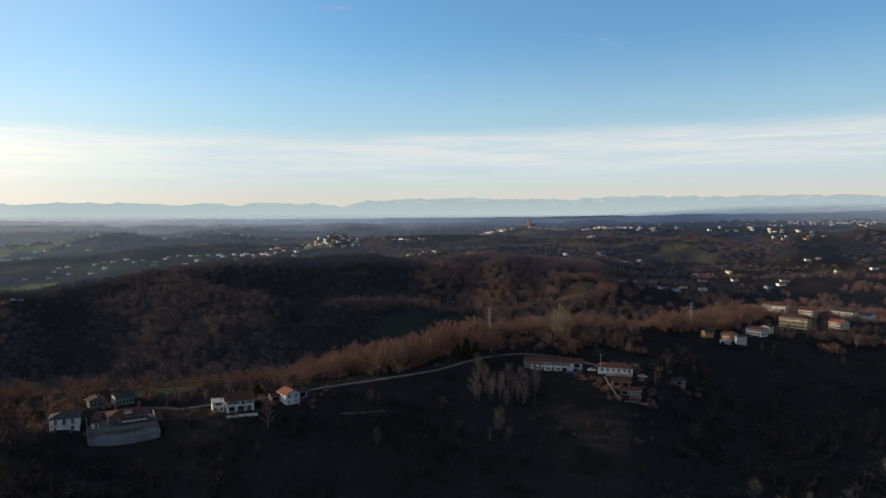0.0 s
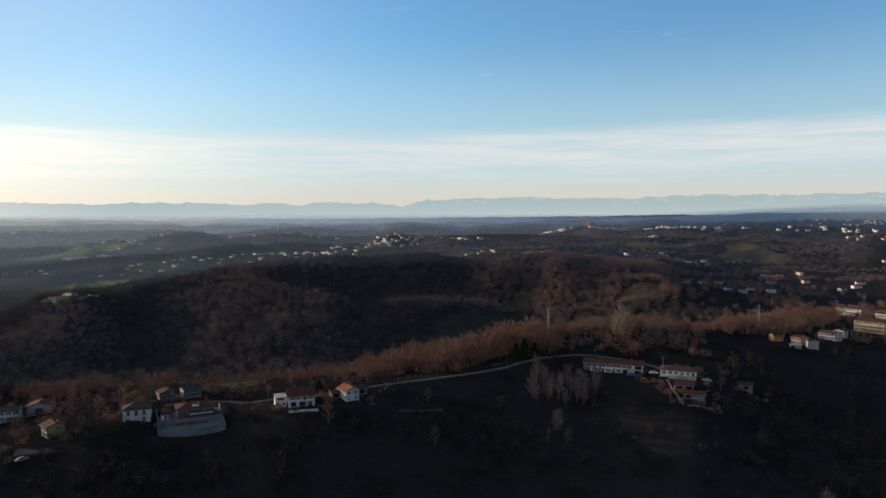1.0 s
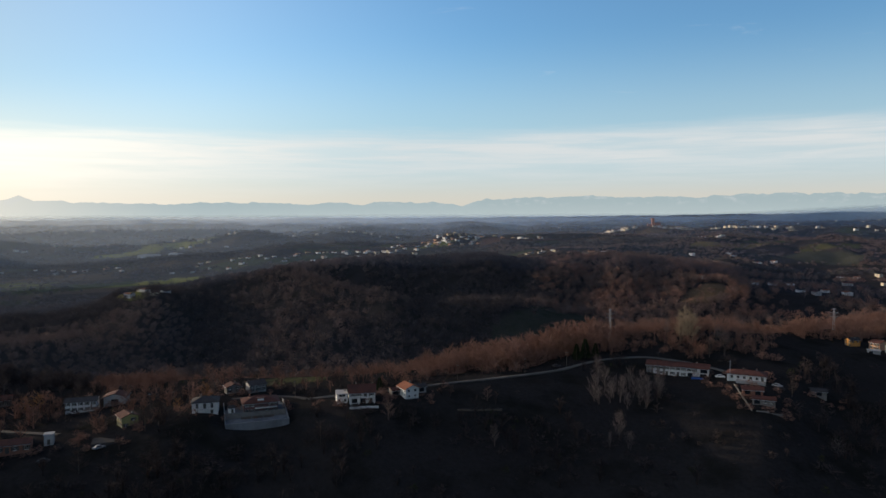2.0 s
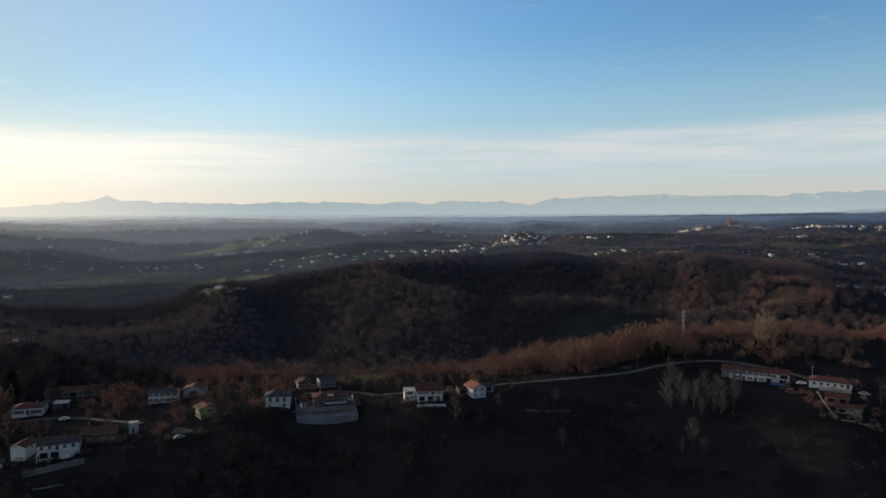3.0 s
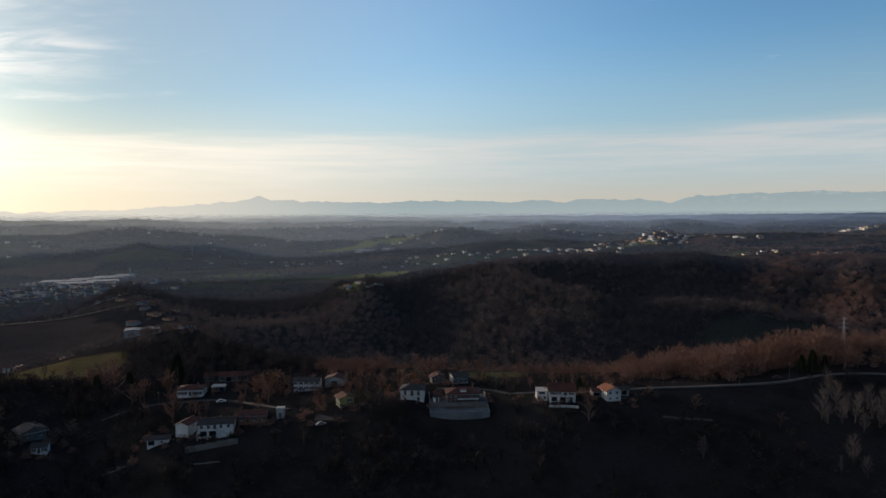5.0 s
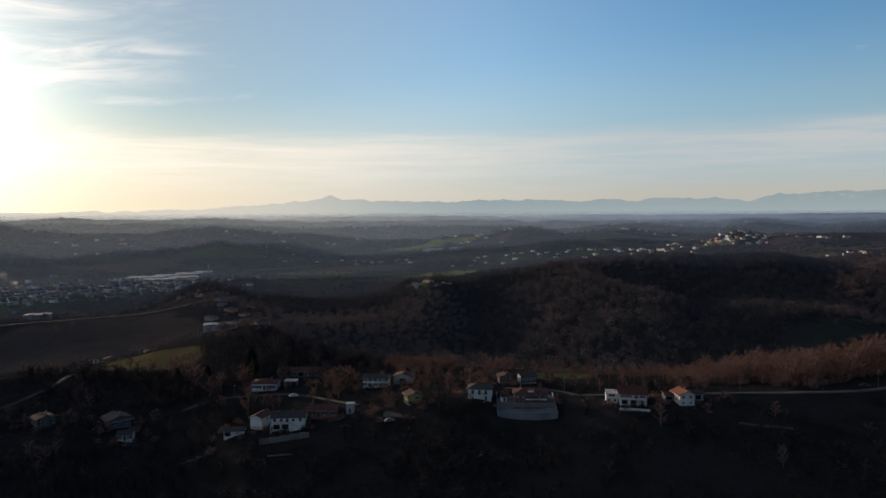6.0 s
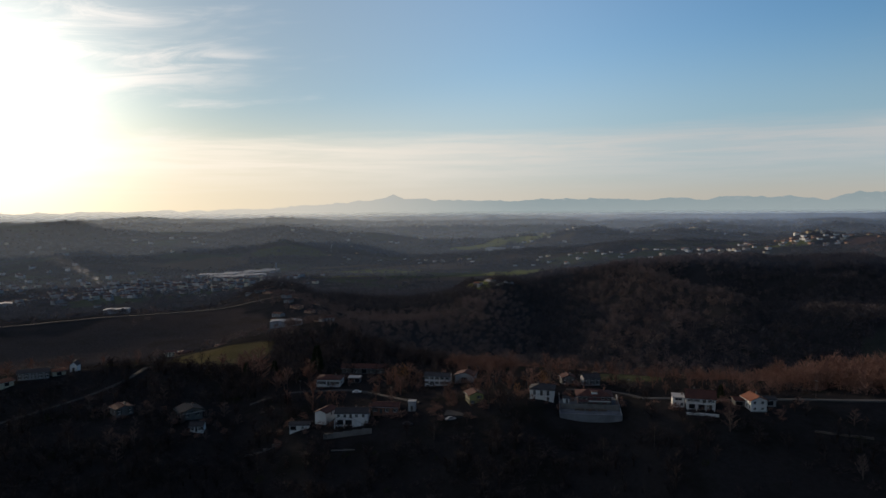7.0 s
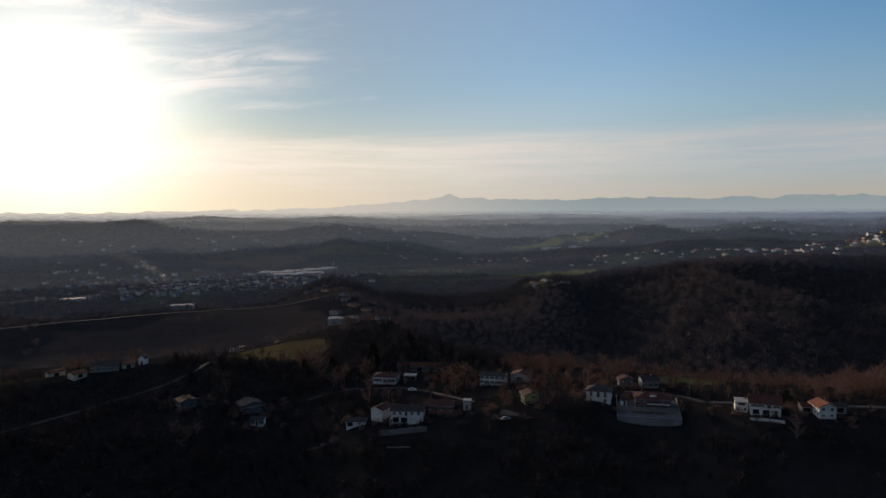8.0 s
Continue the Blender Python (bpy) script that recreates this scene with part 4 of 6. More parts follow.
def garden_wall(az0, d0, az1, d1, high, mat, label, deep=0.3, cap=True):
    a, b = spot(az0, d0), spot(az1, d1)
    root = new("garden_wall")
    root.matrix_basis = Matrix.Translation((a + b) / 2) @ Matrix.Rotation(math.atan2(b.y - a.y, b.x - a.x), 4, "Z")
    tagged(root, label, "wall")
    run = (Vector((b.x, b.y)) - Vector((a.x, a.y))).length
    n = max(2, int(run / 3.5))
    for k in range(n):
        s = (k + 0.5) / n
        zg = a.lerp(b, s)
        lift = float(height(zg.x, zg.y)[0]) - (a.z + b.z) / 2
        u0 = -run / 2 + run * k / n
        box_part("panel", [(u0, u0 + run / n - 0.03, -deep / 2, deep / 2, lift - 3.0, lift + high)], mat, root)
        if cap and mat is not OLDWALL:
            box_part("coping", [(u0, u0 + run / n - 0.01, -deep / 2 - 0.08, deep / 2 + 0.08, lift + high, lift + high + 0.12)], mat, root)
    return root


garden_wall(47.2, 276, 43.2, 274, 2.2, OLDWALL, "grey concrete wall below the arcaded house")
garden_wall(53.5, 288, 50.6, 286, 0.7, OLDWALL, "low pale wall along the garden")
garden_wall(46.6, 266, 44.6, 264, 0.4, OLDWALL, "low grey kerb wall below the garden")
garden_wall(17.6, 273, 15.2, 273, 0.8, WHITE, "low white terrace wall before the veranda house", 0.25)
garden_wall(8.6, 277, 4.9, 281, 0.7, BARK, "low dark stone field wall below the lane", 0.4, False)
garden_wall(-13.2, 331, -14.5, 304, 0.8, OLDWALL, "pale yard wall running down the slope", 0.22)
garden_wall(-14.8, 304, -16.6, 306, 0.5, OLDWALL, "grey wall at the foot of the farmyard", 0.3)
# houses in the hollow at the left
h = house("house", "dark timber trimmed chalet with white verges", at(57.6, 330, 18), 9, 8.5, 3.6, "gable_y", 2.0, OLDWALL, DARKTILE, front=rows_of((-2.6, 2.6), (0.9,), 1.2, 1.3) + [(0, 2.4, 1.2, 1.0, "w")], left=rows_of((-2, 2), (0.8,)), over=0.9)
box_part("verge", [(-5.4, 5.4, -5.25, -5.15, 2.6, 2.8)], TRIM, h, "white painted fascia")
house("house", "small white house with a dark roof in the trees", at(57.0, 315, -15), 5.5, 5, 2.8, "gable_x", 1.4, WHITE, DARKTILE, front=rows_of((-2, 2), (0.8,)) + [(0, 0.1, 1.0, 2.1, "d")])
house("house", "house with brown roof and pale verges below the lane", at(62.4, 338, 20), 7.5, 7, 3.4, "gable_y", 1.5, OLDWALL, TILE, front=rows_of((-2.4, 2.4), (0.7, 2.0)), left=rows_of((-2, 2), (0.8,)))
house("farmhouse", "long pale farmhouse with a grey roof on the lit crest", at(68.0, 398, -8), 13.5, 7, 3.8, "gable_x", 1.5, GREY, DARKTILE, front=rows_of((-6, -3, 0, 3, 6), (0.8, 2.4), 0.9, 1.0), left=rows_of((-2, 2), (0.8,)), chimneys=())
house("shed", "shed with an orange sunlit roof on the crest", at(69.9, 389, 35), 7, 5, 2.4, "gable_x", 1.2, CREAM, NEWTILE, front=[(0, 0.1, 2.4, 2.0, "g")], chimneys=())
house("shed", "small pale shed on the crest in the sun", at(71.3, 398, 20), 8, 4, 2.4, "gable_x", 0.9, CREAM, NEWTILE, front=[(0, 0.1, 2.4, 2.0, "g")], chimneys=())
house("chapel", "slim pale gabled chapel on the crest", at(65.4, 402, -20), 3.4, 5, 3.6, "gable_y", 2.4, WHITE, DARKTILE, front=[(0, 0.1, 1.2, 2.2, "d")], chimneys=(), over=0.2)
house("shed", "low shed with clay roof beside the chapel", at(66.5, 398, 10), 6, 5, 2.4, "gable_x", 1.0, CREAM, NEWTILE, front=[(0, 0.1, 2.2, 2.0, "g")], chimneys=())
# the farms on the ridge
m = at(-9.1, 347, -6, -0.6, 18)
h = house("farmhouse", "long white farmhouse with a dark red roof on the ridge", m, 28.0, 8.0, 5.0, "gable_x", 1.8, WHITE, TILE,
          front=rows_of((-12.2, -9.8, -7.2, -4.6, -2.1), (3.0,), 1.0, 1.2) + rows_of((-12.2, -7.2, -2.1, 2.9), (0.7,), 1.0, 1.3) + rows_of((0.4, 2.9, 5.4, 7.8), (3.0,), 1.0, 1.2) +
          [(-4.6, 0.05, 1.2, 2.1, "d"), (0.4, 0.05, 1.2, 2.1, "d"), (5.8, 0.05, 2.2, 2.2, "g"), (11.9, 2.5, 3.2, 1.9, "g"), (11.7, 0.05, 3.0, 2.1, "g")], right=rows_of((-1.5, 1.5), (0.8, 2.9)), chimneys=((-0.25, 0.1), (0.1, 0.1), (0.3, 0.1)))
box_part("old_front", [(-14.05, -10.4 - 0.4, -4.06, -4.02, -1.5, 4.8), (-10.4 + 1.2, -8.0, -4.06, -4.02, -1.5, 4.8), (-6.5, -5.4, -4.06, -4.02, -1.5, 4.8)], OLDWALL, h, "grey stretches of the front")
tarp = box_part("tarpaulin", [(-2.8, 2.8, -0.5, 0.5, 0.0, 1.3), (-2.4, 2.4, -0.7, 0.7, 1.3, 1.5)], BLUE, None)
tarp.matrix_basis = m @ pose(9.5, -7.4, -0.4)
tagged(tarp, "blue tarpaulin over a stack before the farmhouse", "tarpaulin")
m = at(-14.1, 340, -4, -0.4, 18)
h = house("farmhouse", "white low farmhouse with a red roof above a terraced yard", m, 16.0, 8.0, 3.2, "hip", 1.7, WHITE, TILE,
          front=rows_of((-6, -3.4, -0.8, 1.8, 4.4), (1.0,), 1.2, 1.3) + [(6.6, 0.4, 1.1, 2.1, "d")], left=rows_of((-2, 2), (1.0,)), right=rows_of((-2, 2), (1.0,)), chimneys=((-0.1, 0.2), (0.25, 0.15)), shutters=False)
box_part("terrace", [(-4.0, 8.0, -7.0, -4.02, -2.5, 0.7)], GREY, h, "pale rendered terrace")
pole = box_part("pole", [(-0.1, 0.1, -0.1, 0.1, 0, 9.5), (-0.7, 0.7, -0.05, 0.05, 8.9, 9.0)], METAL, None)
pole.matrix_basis = at(-12.9, 336)
tagged(pole, "slim grey electricity pole beside the farmyard", "pole")
house("shed", "low brown shed in the farmyard", at(-14.5, 322, 4), 8, 5, 2.3, "gable_x", 1.1, BRICK, TILE, front=[(-2, 0.05, 2.2, 1.9, "g"), (2, 0.05, 2.2, 1.9, "g")], chimneys=())
house("shed", "low grey shed with a clay roof below the yard", at(-15.3, 313, 2), 8.5, 4.5, 2.2, "gable_x", 1.0, OLDWALL, TILE, front=[(-2.6, 0.05, 2.2, 1.9, "g"), (0.5, 0.6, 1.0, 1.0, "w"), (2.8, 0.6, 1.0, 1.0, "w")], chimneys=(), shutters=False)
house("shed", "dark shed under trees east of the farm", at(-18.9, 348, 10), 6, 5, 2.2, "gable_x", 1.0, OLDWALL, DARKTILE, front=[(0, 0.05, 2.2, 1.9, "g")], chimneys=())


def car(az, d, turn, paint, label):
    root = new("car")
    root.matrix_basis = at(az, d, turn, 0.05, 4)
    tagged(root, label, "car")
    bm = bmesh.new()
    boxes(bm, (-2.1, 2.1, -0.85, 0.85, 0.3, 0.85))
    v = [bm.verts.new(c) for c in ((-1.5, -0.8, 0.85), (1.2, -0.8, 0.85), (1.2, 0.8, 0.85), (-1.5, 0.8, 0.85), (-1.0, -0.65, 1.42), (0.6, -0.65, 1.42), (0.6, 0.65, 1.42), (-1.0, 0.65, 1.42))]
    for f in ((4, 5, 6, 7), (0, 1, 5, 4), (1, 2, 6, 5), (2, 3, 7, 6), (3, 0, 4, 7)):
        bm.faces.new([v[k] for k in f])
    bmesh.ops.bevel(bm, geom=bm.edges[:], offset=0.06, segments=1, affect="EDGES")
    part("body", bm, paint, root)
    box_part("side_window", [(-1.0, 0.7, -0.80, -0.76, 0.95, 1.3)], GLASS, root)
    for sx in (-1.3, 1.3):
        for sy in (-0.8, 0.8):
            bm = bmesh.new()
            bmesh.ops.create_cone(bm, cap_ends=True, segments=12, radius1=0.32, radius2=0.32, depth=0.2, matrix=pose(sx, sy, 0.32, 90, 0, 0))
            part("wheel", bm, DARKTILE, root)


car(-12.2, 341, 10, WHITE, "white car parked between the two farms")
car(-16.2, 335, -20, GREY, "grey car parked in the farmyard")
car(-16.4, 332, 30, DARKTILE, "dark car parked in the farmyard")
car(36.6, 275, 20, GREY, "grey car parked on the concrete yard")
car(40.2, 276, -15, DARKTILE, "dark car parked below the brick house")
car(44.4, 330, 0, WHITE, "white car on the lane below the villa")
car(0.4, 338, 10, DARKTILE, "dark car on the ridge lane")
# hamlet on the right, in the last sun
hamlet = dict(group="hamlet houses")
house("house", "orange house with a dark roof in the evening sun", at(-21.0, 472, -50, -0.3), 5.0, 7.5, 4.9, "gable_y", 1.6, ORANGE, DARKTILE, front=rows_of((-1.8, 1.8), (0.8, 2.9)), left=rows_of((-2.5, 0, 2.5), (0.8, 2.9)), right=rows_of((-2, 2), (2.9,)), **hamlet)
house("house", "pink house with a clay roof in the hamlet", at(-22.6, 470, -38, -0.3), 7.5, 8.5, 5.0, "gable_x", 1.8, rough_surface("salmon render", (0.62, 0.36, 0.22), (0.54, 0.30, 0.18), 0.85, 0.25), TILE,
      front=rows_of((-2.3, 0, 2.3), (0.8, 3.0)), left=rows_of((-2.7, 0, 2.7), (0.8, 3.0)), chimneys=((0.2, 0.2),), **hamlet)
house("tower_house", "blind pale grey tower house at the hamlet's edge", at(-23.4, 461, 14, -0.5), 6.6, 6, 6.2, "flat", 0.2, GREY, DARKTILE, right=[(0, 3.5, 1.0, 1.2, "w")], chimneys=(), over=0.2, **hamlet)
house("shed", "low pale grey shed below the hamlet", at(-22.3, 455, 12, -0.4), 6.5, 4.5, 2.6, "gable_x", 0.6, GREY, GREY, front=[(-2, 0.1, 2.4, 2.2, "g")], chimneys=(), **hamlet)
house("house", "white and pink house with a clay roof in the hamlet", at(-24.5, 498, -34), 12.5, 8, 5.0, "gable_x", 2.0, WHITE, TILE, front=rows_of((-4.8, -2.4, 0, 2.4, 4.8), (0.8, 3.0)), left=rows_of((-2.5, 0, 2.5), (0.8, 3.0)), right=rows_of((-2, 2), (0.8, 3.0)), **hamlet)
house("house", "cream house with a grey roof behind the hamlet", at(-25.2, 510, -20), 7, 8, 5.4, "gable_y", 1.8, CREAM, DARKTILE, front=rows_of((-1.8, 1.8), (0.8, 3.2)), left=rows_of((-2, 2), (0.8, 3.2)), **hamlet)
house("mansion", "large yellow three storey mansion with a clay roof", at(-27.1, 540, -20), 21.0, 11, 9.0, "hip", 2.4, YELLOW, TILE, front=rows_of((-9, -6.4, -3.8, -1.2, 1.4, 4.0, 6.6, 9.0), (0.8, 3.7, 6.6), 1.1, 1.6),
      left=rows_of((-4, 0, 4), (0.8, 3.7, 6.6), 1.1, 1.6), right=rows_of((-4, 0, 4), (3.7, 6.6), 1.1, 1.6), chimneys=((-0.3, 0.1), (0.1, 0.1), (0.35, 0.1)), **hamlet)
house("house", "yellow ochre house with a clay roof beside the mansion", at(-29.9, 558, -30), 11.5, 9, 5.6, "gable_x", 2.4, CREAM, NEWTILE, front=rows_of((-4.5, -1.5, 1.5, 4.5), (0.8, 3.2)), left=rows_of((-3, 0, 3), (0.8, 3.2)), **hamlet)
house("house", "long white house with a red roof behind the hamlet", at(-25.75, 640, -26, 2.0), 22.0, 8, 5.6, "gable_x", 2.0, WHITE, TILE, front=rows_of((-9.5, -7, -4.5, -2, 0.5, 3, 5.5, 8.5), (0.8, 3.4)), left=rows_of((-2, 2), (0.8, 3.4)), **hamlet)
house("house", "cream house with a clay roof behind the mansion", at(-27.9, 610, -26), 12, 9, 6.4, "gable_x", 2.0, CREAM, TILE, front=rows_of((-4, -1.4, 1.4, 4), (0.8, 3.6)), left=rows_of((-2, 2), (0.8, 3.6)), **hamlet)
house("house", "white house with a long grey roof behind the hamlet", at(-30.2, 640, -26), 20, 9, 6.2, "gable_x", 1.8, CREAM, DARKTILE, front=rows_of((-8, -5, -2, 1, 4, 7), (0.8, 3.5)), left=rows_of((-2, 2), (0.8, 3.5)), **hamlet)
house("house", "pale house with a grey roof at the end of the hamlet", at(-31.6, 650, -20), 12, 9, 5.6, "gable_x", 1.8, WHITE, DARKTILE, front=rows_of((-4, -1.4, 1.4, 4), (0.8, 3.4)), left=rows_of((-2, 2), (0.8, 3.4)), **hamlet)


# ---------------------------------------------------------------- lanes
LANES = []


def lane(name, label, pts, width, mat):
    """A road ribbon laid on the land along bearings and distances."""
    path = []
    for (a0, d0), (a1, d1) in zip(pts, pts[1:]):
        n = max(2, int(math.hypot((a1 - a0) * d0 * 0.01745, d1 - d0) / 4))
        path += [(a0 + (a1 - a0) * k / n, d0 + (d1 - d0) * k / n) for k in range(n)]
    path.append(pts[-1])
    xy = np.array([(-d * math.sin(radians(a)), d * math.cos(radians(a))) for a, d in path])
    for _ in range(6):
        xy[1:-1] = (xy[:-2] + 2 * xy[1:-1] + xy[2:]) / 4
    t = np.gradient(xy, axis=0)
    t /= np.linalg.norm(t, axis=1)[:, None]
    nrm = np.column_stack([-t[:, 1], t[:, 0]])
    z0 = height(xy[:, 0], xy[:, 1])
    for _ in range(4):
        z0[1:-1] = (z0[:-2] + 2 * z0[1:-1] + z0[2:]) / 4
    verts, faces = [], []
    cols = [(-0.5, -1.2), (-0.5, 0.35), (-0.18, 0.42), (0.18, 0.42), (0.5, 0.35), (0.5, -1.2)]
    for k in range(len(xy)):
        for s, u in cols:
            q = xy[k] + nrm[k] * s * width
            verts.append((q[0], q[1], z0[k] + u))
    c = len(cols)
    faces = [(k * c + j, k * c + j + 1, (k + 1) * c + j + 1, (k + 1) * c + j) for k in range(len(xy) - 1) for j in range(c - 1)]
    ob = solid(name, verts, faces, mat, smooth=False)
    tagged(ob, label, "road", kind="structure")
    LANES.append((xy, width))
    return ob


lane("road", "pale lane along the crest of the ridge", [(21, 292), (18.2, 294), (15, 295), (11.9, 299), (8.7, 306), (6.8, 310), (4, 319), (0.2, 332), (-2.1, 346), (-3.6, 358), (-6.5, 372), (-10, 368), (-12.6, 352), (-13.4, 346)], 2.3, PATH)
lane("road", "grey lane through the row of houses", [(21, 292), (22, 300), (23.5, 304), (27, 304)], 2.4, ASPHALT)
lane("road", "grey lane up from the hut to the villa", [(39.2, 297), (40.8, 308), (42.8, 325), (45, 337), (49.5, 341), (53, 340)], 2.6, ASPHALT)
lane("road", "grey lane over the dark field", [(82, 322), (77, 326), (74.8, 329), (71.3, 338), (68.4, 349), (66.4, 357), (64, 367), (61.6, 384), (60.6, 402)], 2.6, ASPHALT)
lane("road", "grey country road on the valley side", [(80, 700), (74, 705), (70, 712), (66.5, 718), (62.8, 722), (59, 724), (55.5, 728), (52, 745), (48, 770)], 3.0, ASPHALT)
lane("road", "main road on the valley floor", [(80, 1250), (70, 1280), (62, 1340), (54, 1420), (46, 1560), (38, 1700), (30, 2000)], 9.0, ASPHALT)
lane("road", "pale farm track up to the hamlet", [(-22.9, 484), (-23.8, 482), (-26, 515), (-28.6, 530), (-33, 545)], 3.0, ASPHALT)

# ---------------------------------------------------------------- villages and far houses
rng = random.Random(7)
STOCK = []
FARWALLS = [(WHITE, TILE), (CREAM, TILE), (WHITE, DARKTILE), (YELLOW, NEWTILE), (WHITE, NEWTILE), (CREAM, DARKTILE), (rough_surface("salmon render", (0.62, 0.36, 0.22), (0.54, 0.30, 0.18)), TILE), (GREY, TILE)]
TONES = ["white house with a worn clay roof", "cream house with a worn clay roof", "white house with a dark roof", "yellow ochre house with an orange roof", "white house with an orange roof",
         "cream house with a dark roof", "salmon pink house with a clay roof", "grey farm building with a clay roof"]
for k, (wm, tm) in enumerate(FARWALLS):
    wd, dp, ht = rng.uniform(10, 14), rng.uniform(8, 10), rng.choice((5.2, 5.6, 6.0, 7.4))
    hs = house("village_house", TONES[k] + " among the village trees", Matrix.Translation((0, 0, -900)), wd, dp, ht, "gable_x" if k % 3 else "hip", 2.0, wm, tm,
               front=rows_of((-3.2, 0, 3.2), (0.9, 3.1), 1.2, 1.6), left=[(0, 3.1, 1.2, 1.6, "w")], chimneys=((0.2, 0.1),), shutters=False, group="village houses")
    for ob in list(hs.children_recursive):
        if ob.name.split(".")[0] in ("gutter", "chimney_cap", "ridge_cap", "pane", "sill"):
            bpy.data.objects.remove(ob)
    for ob in hs.children:
        if ob.name.startswith("window"):
            ob.data = shared(("window", 1.21, 1.61, GLASS), lambda b: boxes(b, (-0.6, 0.6, 0.05, 0.15, 0, 1.6)))
    STOCK.append(hs)
# bearing, distance, half spread in degrees and metres, how many
CLUSTERS = [(9.0, 1905, 1.55, 52, 135), (5.9, 1990, 0.7, 25, 6), (12.6, 1880, 0.8, 30, 6), (16, 1720, 3.0, 40, 26), (24, 1670, 5, 90, 22), (1, 2140, 4.5, 25, 14), (4, 1880, 2.5, 40, 10), (-16, 1080, 1.2, 20, 4), (-20.6, 1240, 1.6, 30, 4), (-10.9, 952, 0.5, 7, 3),
            (-14, 1480, 4, 80, 8), (-0.6, 1465, 4.0, 22, 22), (-26.5, 1680, 2.2, 60, 10), (-29.8, 1345, 0.5, 8, 4), (-31.8, 1350, 0.5, 8, 3), (-27.8, 1500, 0.6, 12, 3), (-24, 1120, 5, 60, 5), (-19.3, 975, 1.4, 12, 4), (-11, 2000, 1.6, 40, 6), (64, 1300, 8, 170, 62), (54, 1270, 4, 150, 40),
            (50.6, 960, 1.6, 130, 18), (49.4, 690, 1.4, 70, 9), (46.4, 530, 1.2, 25, 4), (70, 930, 4, 90, 7), (33.3, 880, 1.3, 22, 9), (37, 1850, 3, 100, 10), (44, 2050, 3, 100, 8), (27, 1300, 3, 60, 5), (55, 560, 3, 40, 3)]
for az, d, sa, sd, n in CLUSTERS:
    placed = []
    for _ in range(n * 5):
        if len(placed) >= n:
            break
        a, r = az + sa * max(-1.6, min(1.6, rng.gauss(0, 0.6))), d + sd * max(-1.6, min(1.6, rng.gauss(0, 0.6)))
        x, y = -r * math.sin(radians(a)), r * math.cos(radians(a))
        if any((x - q[0]) ** 2 + (y - q[1]) ** 2 < (7.5 if n > 62 else 11 if n > 20 else 15) ** 2 for q in placed) or any((x - q[0]) ** 2 + (y - q[1]) ** 2 < 22 ** 2 for q in KEEP):
            continue
        placed.append((x, y))
        town = a > 45
        src = STOCK[rng.choice((1, 6, 6, 7, 7, 7) if town else (0, 0, 1, 3, 4, 4, 4, 6, 6) if abs(a - 9) < 3 else (0, 0, 1, 2, 2, 3, 4, 4, 5, 6, 7))]
        grow = rng.uniform(0.55, 0.80) if town else rng.uniform(0.62, 0.88) * (1.15 if r > 1400 and -6 < a < 20 else 1.0)
        copy_thing(src, at(a, r, rng.choice((-50, -30, -10, 10, 30, 60) if town else (-62, -52, 24, 32, 40)) + rng.uniform(-8, 8), -0.3, 6) @ Matrix.Diagonal((grow * 1.15, grow, grow * (0.82 if town else 0.92), 1)))
for hs in STOCK:
    for ob in (*hs.children_recursive, hs):
        bpy.data.objects.remove(ob)

# still farther houses: too small to pick apart
fv, ff, fm = [], [], []
FARTHER = [(60, 1270, 7, 80, 70), (63, 1500, 8, 170, 60), (54, 1450, 5, 130, 40), (-4.4, 2440, 1.1, 24, 60), (-8.7, 2440, 1.2, 24, 50), (-16, 2440, 4, 40, 20), (-12.3, 2420, 1.5, 40, 8), (30, 2500, 3, 200, 12), (20, 2560, 9, 120, 14), (-29, 3560, 3.8, 110, 150), (-22, 3600, 4, 80, 10), (56, 2400, 8, 150, 14), (66, 2300, 6, 150, 12),
           (44, 2600, 4, 60, 8), (10, 3500, 12, 120, 14), (-26, 2440, 4, 60, 14), (68, 1900, 6, 120, 14), (38, 3400, 6, 100, 8)]
for az, d, sa, sd, n in FARTHER:
    for _ in range(n):
        p = spot(az + sa * rng.gauss(0, 0.6), d + sd * rng.gauss(0, 0.6))
        KEEP.append((p.x, p.y, 12))
        m = Matrix.Translation(p) @ pose(0, 0, 0, 0, 0, az + rng.choice((-62, -50, 26, 36)) + rng.uniform(-12, 12))
        w2, d2, ht = (q * (0.55 if d > 3000 else 0.9) for q in (rng.uniform(4, 8), rng.uniform(3.5, 4.5), rng.uniform(4.5, 7)))
        b = len(fv)
        fv += [m @ Vector(c) for c in ((-w2, -d2, -2), (w2, -d2, -2), (w2, d2, -2), (-w2, d2, -2), (-w2, -d2, ht), (w2, -d2, ht), (w2, d2, ht), (-w2, d2, ht), (-w2, 0, ht + 2), (w2, 0, ht + 2))]
        ff += [tuple(b + k for k in f) for f in ((0, 1, 5, 4), (1, 2, 6, 9, 5), (2, 3, 7, 6), (3, 0, 4, 8, 7), (4, 5, 9, 8), (6, 7, 8, 9))]
        c = rng.choice((0, 1, 1)) if az < 45 else rng.choice((0, 3, 3, 3, 1))
        fm += [c] * 4 + [2] * 2
far_houses = solid("distant_houses", fv, ff, rough_surface("faded white render", (0.70, 0.65, 0.60), (0.60, 0.55, 0.50), 0.85, 0.25))
far_houses.data.materials.append(CREAM)
far_houses.data.materials.append(TILE)
far_houses.data.materials.append(GREY)
far_houses.data.polygons.foreach_set("material_index", fm)
tagged(far_houses, "scattered distant houses on the far hills", "houses", kind="stuff")

